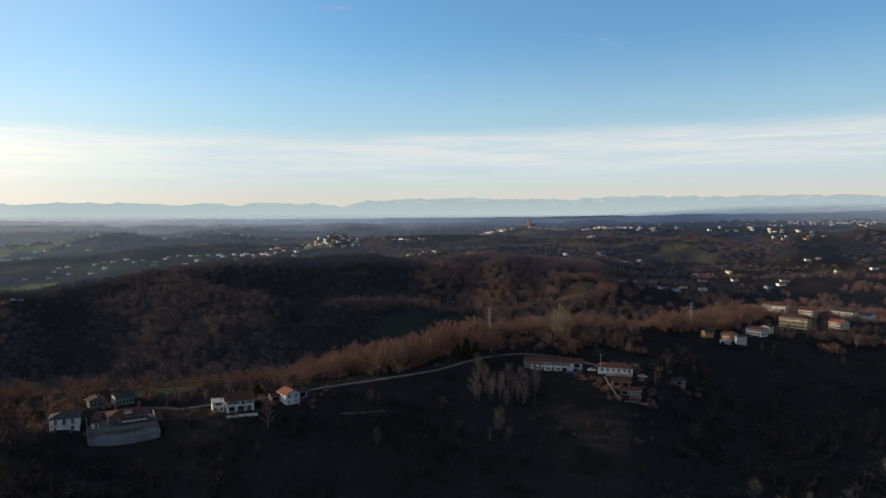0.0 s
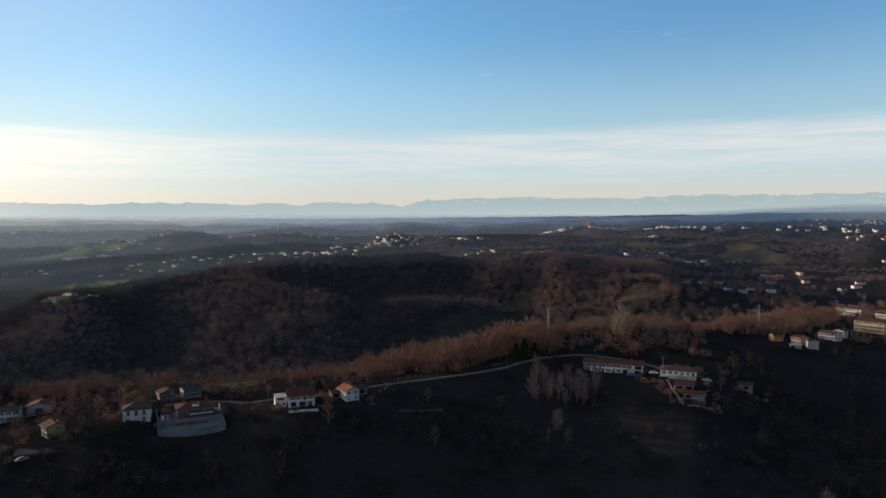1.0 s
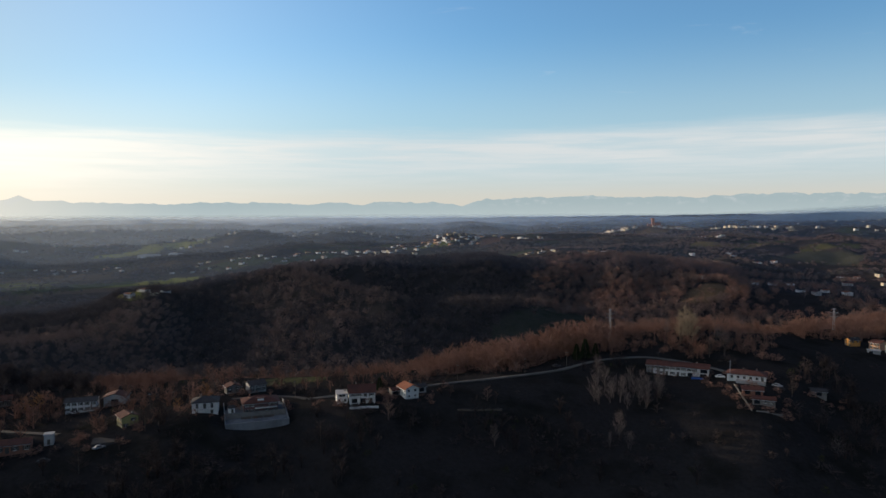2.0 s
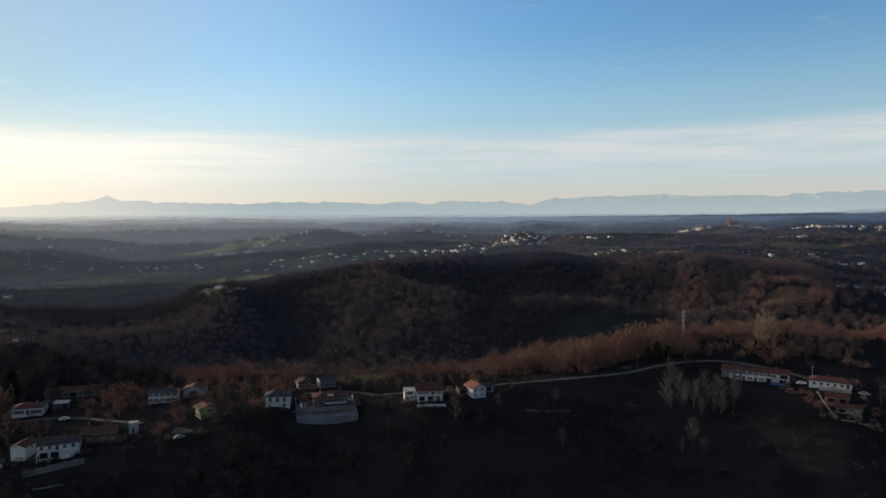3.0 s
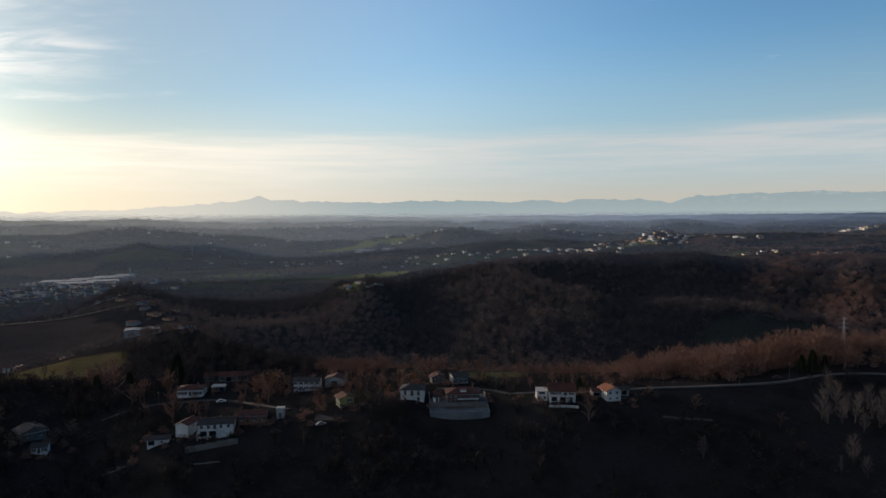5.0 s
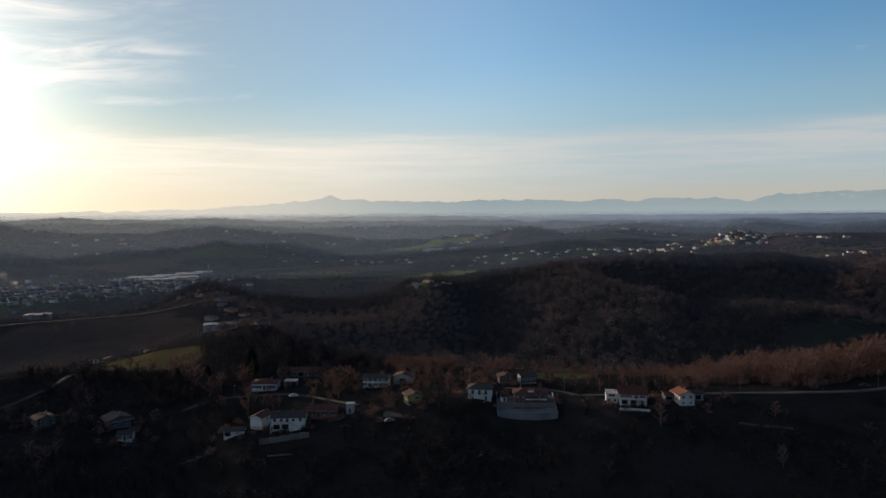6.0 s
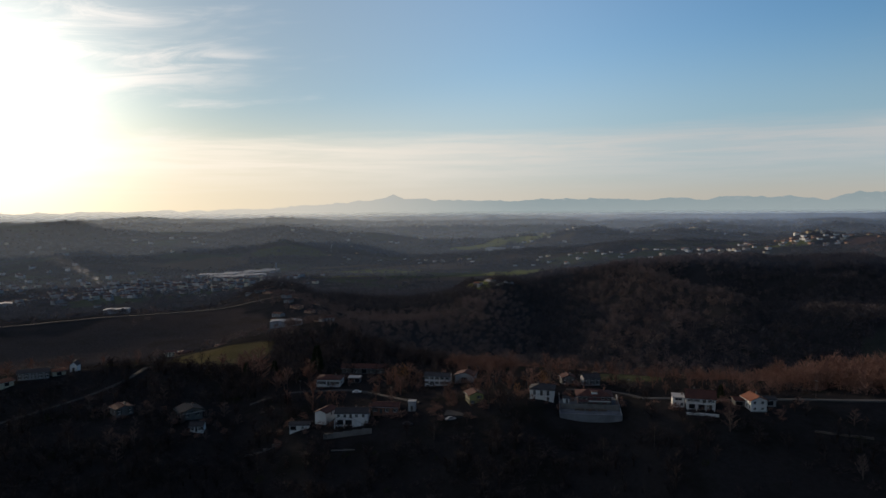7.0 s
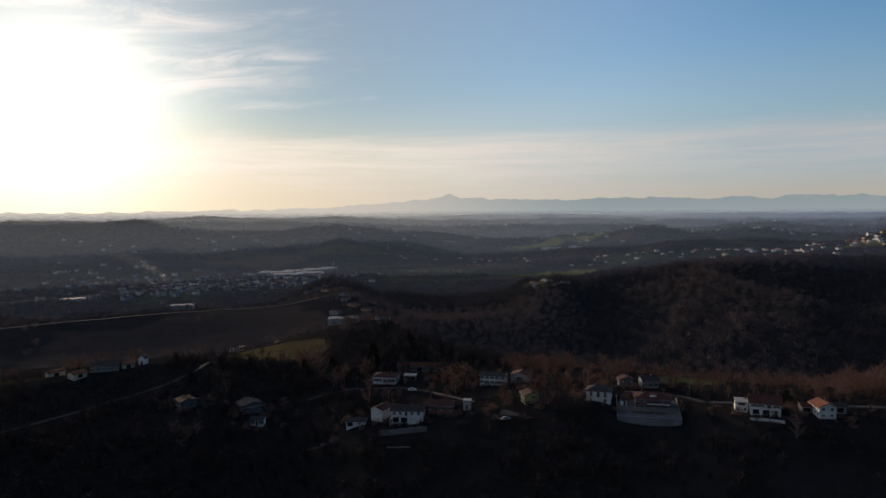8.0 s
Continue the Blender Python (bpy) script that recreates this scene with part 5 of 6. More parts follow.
# the red brick castle and its tower over the village
castle = new("castle")
castle.matrix_basis = at(-7.15, 2470, 10, 0.0, 40) 
tagged(castle, "red brick castle with a square tower above the village", "castle")
box_part("tower", [(-7, 1, -4, 4, -3, 25), (-7.6, 1.6, -4.6, 4.6, 25, 27.5)] + [(-7.6 + 2.4 * k, -6.4 + 2.4 * k, -4.6, 4.6, 27.5, 29) for k in range(4)], CASTLE, castle)
box_part("keep", [(1, 22, -8, 8, -3, 12)], CASTLE, castle)
box_part("wing", [(-20, -7, -6, 6, -3, 9)], CASTLE, castle)
bm = bmesh.new()
v = [bm.verts.new(c) for c in ((1, -9, 12), (23, -9, 12), (23, 9, 12), (1, 9, 12), (4, 0, 16), (20, 0, 16))]
for f in ((0, 1, 5, 4), (1, 2, 5), (2, 3, 4, 5), (3, 0, 4)):
    bm.faces.new([v[k] for k in f])
part("roof", bm, TILE, castle)
for k in range(4):
    window(castle, Matrix.Translation((4.5 + 4.5 * k, -8.0, 6)), 1.4, 2.4, False)

# factory sheds in the valley
for k, (az, d, wd, dp, ht) in enumerate(((55.3, 1640, 78, 40, 7), (53.6, 1670, 70, 50, 7), (52.2, 1690, 60, 54, 8), (51.2, 1710, 40, 46, 8), (54.4, 1540, 66, 40, 6), (52.6, 1580, 60, 40, 6), (32.8, 2250, 60, 30, 8), (30.9, 2200, 40, 24, 7), (70, 1210, 36, 18, 6), (62.5, 990, 30, 14, 6), (50, 600, 26, 12, 5))):
    fac = new("factory_shed")
    fac.matrix_basis = at(az, d, -12 + 5 * (k % 3), 0.0, 40)
    tagged(fac, "long industrial shed with a pale sheet roof in the valley", "factory", "factory sheds")
    box_part("wall", [(-wd / 2, wd / 2, -dp / 2, dp / 2, -4, ht)], GREY, fac)
    bays = max(2, int(wd / 22))
    for q in range(bays):
        x0, x1 = -wd / 2 + wd * q / bays, -wd / 2 + wd * (q + 1) / bays
        bm = bmesh.new()
        xm = (x0 + x1) / 2
        v = [bm.verts.new(c) for c in ((x0, -dp / 2 - 0.5, ht), (xm, -dp / 2 - 0.5, ht + 0.7), (x1, -dp / 2 - 0.5, ht), (x0, dp / 2 + 0.5, ht), (xm, dp / 2 + 0.5, ht + 0.7), (x1, dp / 2 + 0.5, ht))]
        for f in ((0, 1, 4, 3), (1, 2, 5, 4), (0, 2, 1), (3, 4, 5)):
            bm.faces.new([v[i2] for i2 in f])
        part("roof", bm, SHEDROOF, fac)
    for q in range(bays):
        box_part("gate", [(-wd / 2 + wd * (q + 0.3) / bays, -wd / 2 + wd * (q + 0.7) / bays, -dp / 2 - 0.1, -dp / 2 - 0.02, 0, 4.2)], METAL, fac)
silo = new("silo")
silo.matrix_basis = at(50.75, 1700, 0, 0.0, 20)
tagged(silo, "slim pale silo beside the factory", "silo")
bm = bmesh.new()
bmesh.ops.create_cone(bm, cap_ends=True, segments=20, radius1=1.9, radius2=1.9, depth=22, matrix=Matrix.Translation((0, 0, 11)))
bmesh.ops.create_cone(bm, cap_ends=True, segments=20, radius1=2.6, radius2=0.5, depth=2.5, matrix=Matrix.Translation((0, 0, 23.3)))
part("tank", bm, SHEDROOF, silo)


def pylon(az, d, high):
    """A slim lattice mast with three pairs of arms."""
    root = new("pylon")
    root.matrix_basis = at(az, d, 12, -0.3, 4)
    tagged(root, "slim grey steel lattice power mast above the wood", "pylon", "power masts")
    b, t = 0.75, 0.22

    def strut(bm, p, q, r):
        p, q = Vector(p), Vector(q)
        turn = (q - p).to_track_quat("Z", "Y").to_matrix().to_4x4()
        bmesh.ops.create_cone(bm, cap_ends=False, segments=4, radius1=r, radius2=r, depth=(q - p).length, matrix=Matrix.Translation((p + q) / 2) @ turn)
    for sx in (-1, 1):
        for sy in (-1, 1):
            bm = bmesh.new()
            strut(bm, (sx * b, sy * b, 0), (sx * t, sy * t, high), 0.075)
            part("leg", bm, MAST, root)
    n = 9
    for k in range(n):
        z0, z1 = high * k / n, high * (k + 1) / n
        r0, r1 = b + (t - b) * k / n, b + (t - b) * (k + 1) / n
        bm = bmesh.new()
        for s in (-1, 1):
            strut(bm, (-r0, s * r0, z0), (r1, s * r1, z1), 0.035)
            strut(bm, (r0, s * r0, z0), (-r1, s * r1, z1), 0.035)
            strut(bm, (s * r0, -r0, z0), (s * r1, r1, z1), 0.035)
        part("brace", bm, MAST, root)
    for k, (z, half) in enumerate(((high - 0.6, 1.6), (high - 3.0, 2.8), (high - 5.6, 2.3))):
        bm = bmesh.new()
        for s in (-1, 1):
            strut(bm, (0, s * 0.3, z), (half, 0, z - 0.1), 0.06)
            strut(bm, (0, s * 0.3, z), (-half, 0, z - 0.1), 0.06)
            strut(bm, (0, s * 0.3, z - 0.9), (s * half, 0, z - 0.1), 0.06)
        arm = part("arm", bm, MAST, root)
        for s in (-1, 1):
            bm = bmesh.new()
            bmesh.ops.create_cone(bm, cap_ends=True, segments=6, radius1=0.14, radius2=0.1, depth=1.3, matrix=Matrix.Translation((s * half, 0, z - 0.8)))
            part("insulator", bm, BRICK, arm)


pylon(-3.85, 432, 18.0)
pylon(-19.8, 520, 15.0)
pylon(46.3, 2100, 26)

for az, d, hi in ((22.0, 297, 7.5), (8.6, 312, 7.5), (3.0, 326, 7.5), (-0.4, 338, 8), (-7.6, 356, 8), (33, 305, 7.5), (49, 336, 7.5), (-23.6, 470, 8), (-25.4, 505, 8), (31.3, 300, 7.5)):
    post = new("pole")
    post.matrix_basis = at(az, d, 10, -0.3, 2)
    tagged(post, "slim wooden line pole beside the lane", "pole", "line poles")
    bm = bmesh.new()
    bmesh.ops.create_cone(bm, cap_ends=True, segments=8, radius1=0.10, radius2=0.06, depth=hi, matrix=Matrix.Translation((0, 0, hi / 2)))
    part("shaft", bm, BARK, post)
    box_part("crossbar", [(-0.6, 0.6, -0.05, 0.05, hi - 0.5, hi - 0.4)], METAL, post)

# ---------------------------------------------------------------- trees
nprng = np.random.default_rng(11)


def twig_template(n, width, length, spread=0.30, mid=0.62, tall=0.40, trunk=True, lift=0.6):
    """A bare tree one metre high, as loose sprays round a trunk: vertices of triangles."""
    u = nprng.normal(size=(n, 3))
    u /= np.linalg.norm(u, axis=1)[:, None]
    r = nprng.uniform(0.25, 1.0, n)[:, None] ** 0.6
    c = u * r * np.array([spread, spread, tall]) + np.array([0, 0, mid])
    way = u * np.array([1, 1, 0.6]) + np.array([0, 0, lift]) + nprng.normal(size=(n, 3)) * 0.45
    way /= np.linalg.norm(way, axis=1)[:, None]
    ln = nprng.uniform(0.6, 1.3, n)[:, None] * length
    side = np.cross(way, nprng.normal(size=(n, 3)))
    side /= np.linalg.norm(side, axis=1)[:, None]
    w2 = nprng.uniform(0.6, 1.4, n)[:, None] * width / 2
    tri = np.stack([c - way * ln * 0.4 - side * w2, c - way * ln * 0.4 + side * w2, c + way * ln * 0.6], 1).reshape(-1, 3)
    if trunk:
        t = []
        for k in range(3):
            a0, a1 = 2.094 * k, 2.094 * (k + 1)
            t += [(0.009 * math.cos(a0), 0.009 * math.sin(a0), -0.05), (0.009 * math.cos(a1), 0.009 * math.sin(a1), -0.05), (0, 0, 0.8)]
        for k in range(5):
            a, z = 1.26 * k + 0.3, 0.3 + 0.07 * k
            q = np.array([math.cos(a) * spread * 0.8, math.sin(a) * spread * 0.8, z + 0.3])
            t += [(0.008, 0, z), (-0.008, 0.006, z), tuple(q)]
        tri = np.vstack([tri, np.array(t)])
    return tri


def branch_template(limbs, twigs, width, flare=0.55, low=0.16, reach=0.42, twig=0.17, lift=0.9, stems=1):
    """A bare tree one metre high as it grows: stems, limbs that leave them at a slant, and fine twigs along the limbs: vertices of triangles."""
    tri = []

    def blade(p, q, w):
        way = q - p
        side = np.cross(way, nprng.normal(size=3))
        side = side / max(np.linalg.norm(side), 1e-6) * w / 2
        tri.extend((p - side, p + side, q))
    for k in range(stems):
        foot = np.array([0.0, 0.0, -0.04]) if stems == 1 else np.array([nprng.uniform(-0.05, 0.05), nprng.uniform(-0.05, 0.05), -0.04])
        top = foot + np.array([nprng.uniform(-0.06, 0.06), nprng.uniform(-0.06, 0.06), nprng.uniform(0.8, 0.98)])
        for _ in range(2):
            blade(foot, top, width * 5)
        for j in range(limbs // stems):
            s = low + (0.92 - low) * (j + nprng.uniform(0, 1)) / max(limbs // stems, 1)
            base = foot + (top - foot) * s
            a = 2.4 * j + nprng.uniform(-0.5, 0.5)
            out = np.array([math.cos(a) * flare, math.sin(a) * flare, lift * nprng.uniform(0.7, 1.2)])
            out /= np.linalg.norm(out)
            ln = reach * (1.05 - 0.75 * s) * nprng.uniform(0.75, 1.2)
            tip = base + out * ln
            blade(base, tip, width * 2.2)
            for _ in range(twigs):
                u = nprng.uniform(0.25, 1.0)
                p = base + (tip - base) * u
                way = out + nprng.normal(size=3) * 0.42 + np.array([0, 0, 0.25])
                blade(p, p + way / np.linalg.norm(way) * twig * nprng.uniform(0.6, 1.3), width)
    return np.array(tri)


def plant(name, label, xy, sizes, stock, mat, wide=1.0):
    """Many trees in one mesh."""
    z = height(xy[:, 0], xy[:, 1])
    kinds = nprng.integers(0, len(stock), len(xy))
    turn = nprng.uniform(0, 2 * np.pi, len(xy))
    tints = np.clip(fbm(xy[:, 0], xy[:, 1], 60.0, 2, 91) * 1.2 - 0.1 + nprng.uniform(-0.45, 0.45, len(xy)), 0, 1)
    vs, ts = [], []
    for k, tri in enumerate(stock):
        idx = np.where(kinds == k)[0]
        if not len(idx):
            continue
        c, s = np.cos(turn[idx])[:, None], np.sin(turn[idx])[:, None]
        hgt = sizes[idx][:, None]
        ww = hgt * wide * nprng.uniform(0.85, 1.3, len(idx))[:, None]
        px = (tri[None, :, 0] * c - tri[None, :, 1] * s) * ww + xy[idx, 0][:, None]
        py = (tri[None, :, 0] * s + tri[None, :, 1] * c) * ww + xy[idx, 1][:, None]
        pz = tri[None, :, 2] * hgt + z[idx][:, None]
        vs.append(np.stack([px, py, pz], -1).reshape(-1, 3))
        ts.append(np.repeat(tints[idx], len(tri)))
    v = np.vstack(vs)
    ob = big_mesh(name, v, np.arange(len(v)).reshape(-1, 3), mat, np.concatenate(ts))
    tagged(ob, label, "woodland", kind="stuff")
    return ob


KEEPS = np.array(KEEP)
LANE_XY = np.vstack([xy for xy, _ in LANES])


def free(xy, front=26.0):
    """True where no house, yard or lane stands, nor is hidden close behind."""
    ok = np.ones(len(xy), bool)
    for x, y, r in KEEPS:
        d0 = math.hypot(x, y)
        w0 = np.array([x, y]) / d0
        rel = xy - np.array([x, y])
        deep, across = rel @ w0, rel @ np.array([-w0[1], w0[0]])
        ok &= ~((np.abs(across) < r) & (deep < r) & (deep > -(front if d0 < 440 else 1.2 * front if d0 < 1050 and x > 0 else 0.5 * front) - r * 0.3))
    for s in range(0, len(LANE_XY), 60):
        ch = LANE_XY[s:s + 60]
        dist = np.min(np.hypot(xy[:, None, 0] - ch[None, :, 0], xy[:, None, 1] - ch[None, :, 1]), 1)
        ok &= dist > 5.0
    return ok


def scatter(d0, d1, step):
    """Jittered places over the land that is seen, between two distances."""
    out = []
    r = d0
    while r < d1:
        n = int(radians(120) * r / step)
        a = np.radians(np.linspace(-38, 82, n) + nprng.uniform(-0.9, 0.9, n) * 120 / n)
        rr = r + nprng.uniform(-1.0, 1.0, n) * step
        out.append(np.column_stack([-rr * np.sin(a), rr * np.cos(a)]))
        r += step
    return np.vstack(out)


def wood_chance(xy):
    x, y = xy[:, 0], xy[:, 1]
    az, d = np.degrees(np.arctan2(-x, y)), np.hypot(x, y)
    _, opened = cover(x, y)
    dh, db = along(HOUSES, az)[0], along(BROW, az)[0]
    clump = fbm(x, y, 45.0, 3, 61)
    big = fbm(x, y, 240.0, 3, 67)
    slope = np.where(az > 44, 0.85, np.where(az > 10, 0.65, 0.50)) * np.clip((clump - 0.40) * 6, np.where(az > 58, 0.65, 0.12), 1)
    crest = np.where(az > 28, 0.42, np.where(az > -14, 0.85 * np.clip((clump - 0.30) * 5, 0.12, 1) * np.where((az < -5) & (az > -12), 0.5, 1.0) * (d > dh + 14), 0.35))
    crest = np.where((az < -15) & (d > dh), 0.8 * (d > dh + 38), crest)
    crest = np.where((az > 12) & (az < 31), 0.30 * (d > dh + 8), crest)
    crest = np.where((az < -12.5) & (az > -21) & (d < 470), np.where((az > -16) & (d > 385), 0.30, 0.0), crest)
    crest = np.where((az > 51) & (d > 405), 0.03, crest)
    crest = np.where((az > 37) & (az < 51.5) & (d > 356), 0.40 * np.clip((clump - 0.30) * 5, 0.2, 1), crest)
    dense = 0.92 * np.clip((clump - 0.22) * 8, 0, 1)
    dense = np.where(az < -14, 0.30 * np.clip((clump - 0.38) * 6, 0, 1) + np.where(d < 620, 0.7, 0.25 * (d < 720)), dense)
    dense = np.where((az > 46) & (d > 560), 0.40 * np.clip((clump - 0.38) * 6, 0, 1), dense)
    dense = np.where((az < -12.5) & (az > -21) & (d < 470), np.where(az > -16, 0.35, 0.0), dense)
    dense = np.where((az > 12) & (az < 31) & (d < 440), 0.25 * np.clip((clump - 0.40) * 6, 0, 1), dense)
    dense = np.where((az > 50) & (d < 800), 0.15 * np.clip((clump - 0.40) * 6, 0, 1), dense)
    far = 0.85 * np.clip((big - 0.46) * 8, 0, 1) + 0.16 * np.clip((clump - 0.45) * 6, 0, 1)
    hedge = (mosaic(x, y)[2] < 9) * (d > 1150) * (fbm(x, y, 90.0, 2, 151) > 0.42)
    p = np.where(d < dh - 6, slope, np.where(d < db, crest, np.where(d < 1200, dense, far)))
    spur = (np.abs(az - (45.5 + (d - 480) * 0.0105)) < 2.4) & (d > 470) & (d < 1120)
    return np.maximum(np.maximum(p * (1 - 0.96 * opened), 0.75 * hedge), 0.55 * spur)


NEAR = [branch_template(n, 15, 0.0125, fl, lw, rc, 0.17, lf, st) for n, fl, lw, rc, lf, st in ((15, 0.55, 0.18, 0.46, 0.9, 1), (16, 0.70, 0.14, 0.44, 0.8, 1), (15, 0.42, 0.22, 0.44, 1.0, 1), (16, 0.6, 0.10, 0.50, 0.9, 2), (15, 0.8, 0.12, 0.5, 0.7, 3))]
LEAN = [branch_template(n, 10, 0.016, fl, lw, rc, 0.18, lf, st) for n, fl, lw, rc, lf, st in ((14, 0.55, 0.18, 0.46, 0.9, 1), (14, 0.70, 0.14, 0.44, 0.8, 1), (14, 0.6, 0.10, 0.50, 0.9, 2), (15, 0.8, 0.12, 0.5, 0.7, 3))]
MID = [twig_template(74, 0.034, 0.24, s, m2, tl) for s, m2, tl in ((0.32, 0.60, 0.38), (0.38, 0.58, 0.36), (0.28, 0.62, 0.40), (0.34, 0.64, 0.34))]
SHADED = [twig_template(46, 0.046, 0.26, s, m2, tl) for s, m2, tl in ((0.32, 0.60, 0.38), (0.38, 0.58, 0.36), (0.28, 0.62, 0.40), (0.34, 0.64, 0.34))]
THICKET = [twig_template(24, 0.08, 0.34, 0.5, 0.45, 0.42, False, 0.5) for _ in range(3)]
FAR = [twig_template(22, 0.145, 0.36, s, m2, tl, False) for s, m2, tl in ((0.5, 0.45, 0.42), (0.6, 0.42, 0.40), (0.45, 0.48, 0.45))]
VERYFAR = [twig_template(12, 0.45, 0.75, s, 0.40, 0.40, False) for s in (0.8, 1.0, 0.7)]
BUSH = [twig_template(70, 0.05, 0.30, 0.45, 0.45, 0.42, False, 0.4) for _ in range(3)]

xy = scatter(200, 470, 4.5)
xy = xy[(nprng.uniform(size=len(xy)) < wood_chance(xy)) & free(xy)]
az = np.degrees(np.arctan2(-xy[:, 0], xy[:, 1]))
dd = np.hypot(xy[:, 0], xy[:, 1])
below = dd < along(HOUSES, az)[0] - 4
size = np.where(az < -15, nprng.uniform(6.0, 10.5, len(xy)), nprng.uniform(6.5, 14.0, len(xy))) * (0.75 + 0.5 * fbm(xy[:, 0], xy[:, 1], 40.0, 2, 97))
shelter = (az > 37) & (az < 51.5) & (dd > 356) & (dd < 475)
size = size * np.where(shelter, np.where(az > 45, 0.80, 0.70), np.where((az > 12.5) & (az < 47), 0.45, np.where(az > -10.5, np.clip(1.0 - (az - 7.5) * 0.09, 0.5, 0.95), 1.0) * (az <= 12.5) + (az >= 47) * 0.75))
dim = ~below & (az > 12.5) & (dd < 440) & ~shelter
wood = ~below & ~dim & ~shelter
lower = np.clip((az + 3) / 5 + 1, 0.62, 1)
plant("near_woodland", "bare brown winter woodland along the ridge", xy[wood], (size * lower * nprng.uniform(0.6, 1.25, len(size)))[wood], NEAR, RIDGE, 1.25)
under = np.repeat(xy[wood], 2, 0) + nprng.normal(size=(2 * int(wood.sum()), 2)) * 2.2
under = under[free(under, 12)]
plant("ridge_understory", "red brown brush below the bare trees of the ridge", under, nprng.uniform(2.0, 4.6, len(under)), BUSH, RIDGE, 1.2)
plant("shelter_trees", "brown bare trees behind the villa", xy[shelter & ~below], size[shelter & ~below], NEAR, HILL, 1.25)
# the brighter ridge tone also makes this brush look partly sunlit
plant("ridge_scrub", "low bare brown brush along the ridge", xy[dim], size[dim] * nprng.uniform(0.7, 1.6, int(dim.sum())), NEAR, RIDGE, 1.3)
# darkened twigs stand for the shade lying on the near slope
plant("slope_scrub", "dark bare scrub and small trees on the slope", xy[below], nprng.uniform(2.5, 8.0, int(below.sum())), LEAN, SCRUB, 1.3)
xy = scatter(470, 1200, 6.6)
xy = xy[(nprng.uniform(size=len(xy)) < wood_chance(xy)) & free(xy, 20)]
az, dd = np.degrees(np.arctan2(-xy[:, 0], xy[:, 1])), np.hypot(xy[:, 0], xy[:, 1])
crest = (az < -8) & (dd < 660)
ca = az[crest]
mound = np.where((ca < -17) & (ca > -25.5), 1.55, 1.0)
plant("crest_woodland", "red brown bare woodland beside the hamlet", xy[crest], nprng.uniform(3.8, 6.5, int(crest.sum())) * mound, NEAR, RIDGE, 1.6)
under = np.repeat(xy[crest], 3, 0) + nprng.normal(size=(3 * int(crest.sum()), 2)) * 3.0
under = under[free(under, 12)]
plant("crest_understory", "red brown brush below the trees beside the hamlet", under, nprng.uniform(2.5, 5.0, len(under)), BUSH, RIDGE, 1.3)
xy, az = xy[~crest], az[~crest]
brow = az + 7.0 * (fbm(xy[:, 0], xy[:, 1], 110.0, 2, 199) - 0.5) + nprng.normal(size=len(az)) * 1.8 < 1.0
# redder, brighter twigs put evening sun into this hill's colour
lit_trees = nprng.uniform(size=len(az)) < 0.12 + 0.6 * np.clip((fbm(xy[:, 0], xy[:, 1], 70.0, 2, 181) - 0.42) * 6, 0, 1)
for some, tone, words in ((lit_trees, RIDGE, "red brown bare winter woodland on the hill below the castle"), (~lit_trees, TWIG, "grey brown bare winter woodland on the hill below the castle")):
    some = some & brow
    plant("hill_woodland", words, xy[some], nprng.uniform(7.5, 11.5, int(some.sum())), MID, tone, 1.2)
under = np.repeat(xy[brow & (az > -14)], 2, 0)
under = under + nprng.normal(size=under.shape) * 3.0
under = under[free(under, 20)]
plant("hill_thicket", "brown brush below the trees of the hill", under, nprng.uniform(2.5, 5.5, len(under)), THICKET, TWIG, 1.5)
xy, az = xy[~brow], az[~brow]
# brighter twigs here stand in for sun that the town spur blocks
slope = (az > 30) & (np.hypot(xy[:, 0], xy[:, 1]) < 820)
plant("slope_woodland", "bare brown brush and trees on the slope beyond the houses", xy[slope], nprng.uniform(4.0, 8.5, int(slope.sum())), MID, TWIG, 1.3)
xy, az = xy[~slope], az[~slope]
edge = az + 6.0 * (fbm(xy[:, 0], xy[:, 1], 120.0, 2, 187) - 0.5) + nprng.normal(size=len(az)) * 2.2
# sun on the flank and shade in the hollow come from two twig tones
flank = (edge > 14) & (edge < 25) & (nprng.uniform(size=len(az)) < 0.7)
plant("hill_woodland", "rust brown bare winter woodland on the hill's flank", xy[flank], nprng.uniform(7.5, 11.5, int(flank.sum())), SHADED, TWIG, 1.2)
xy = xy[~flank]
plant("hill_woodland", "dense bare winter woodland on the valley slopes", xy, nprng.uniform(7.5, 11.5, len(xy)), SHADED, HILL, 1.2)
xy = scatter(1200, 2500, 12)
xy = xy[(nprng.uniform(size=len(xy)) < wood_chance(xy)) & free(xy, 30)]
size = nprng.uniform(4.5, 9.5, len(xy))
# browner twigs on the right put the low sun into those far woods
brown = (np.degrees(np.arctan2(-xy[:, 0], xy[:, 1])) < 6) & (fbm(xy[:, 0], xy[:, 1], 300.0, 2, 171) > 0.42)
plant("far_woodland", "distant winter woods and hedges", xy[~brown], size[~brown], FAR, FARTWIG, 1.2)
plant("far_woodland", "distant brown winter woods and hedges in the sun", xy[brown], size[brown], FAR, TWIG, 1.2)
xy = scatter(1120, 1680, 17)
az = np.degrees(np.arctan2(-xy[:, 0], xy[:, 1]))
xy = xy[(az > 49) & (az < 74) & (nprng.uniform(size=len(xy)) < 0.6 * np.clip((fbm(xy[:, 0], xy[:, 1], 110.0, 2, 193) - 0.36) * 6, 0, 1)) & free(xy, 8)]
plant("town_trees", "brown bare trees between the houses of the valley town", xy, nprng.uniform(3.5, 8.0, len(xy)), FAR, TWIG, 1.3)
xy = scatter(2500, 4250, 34)
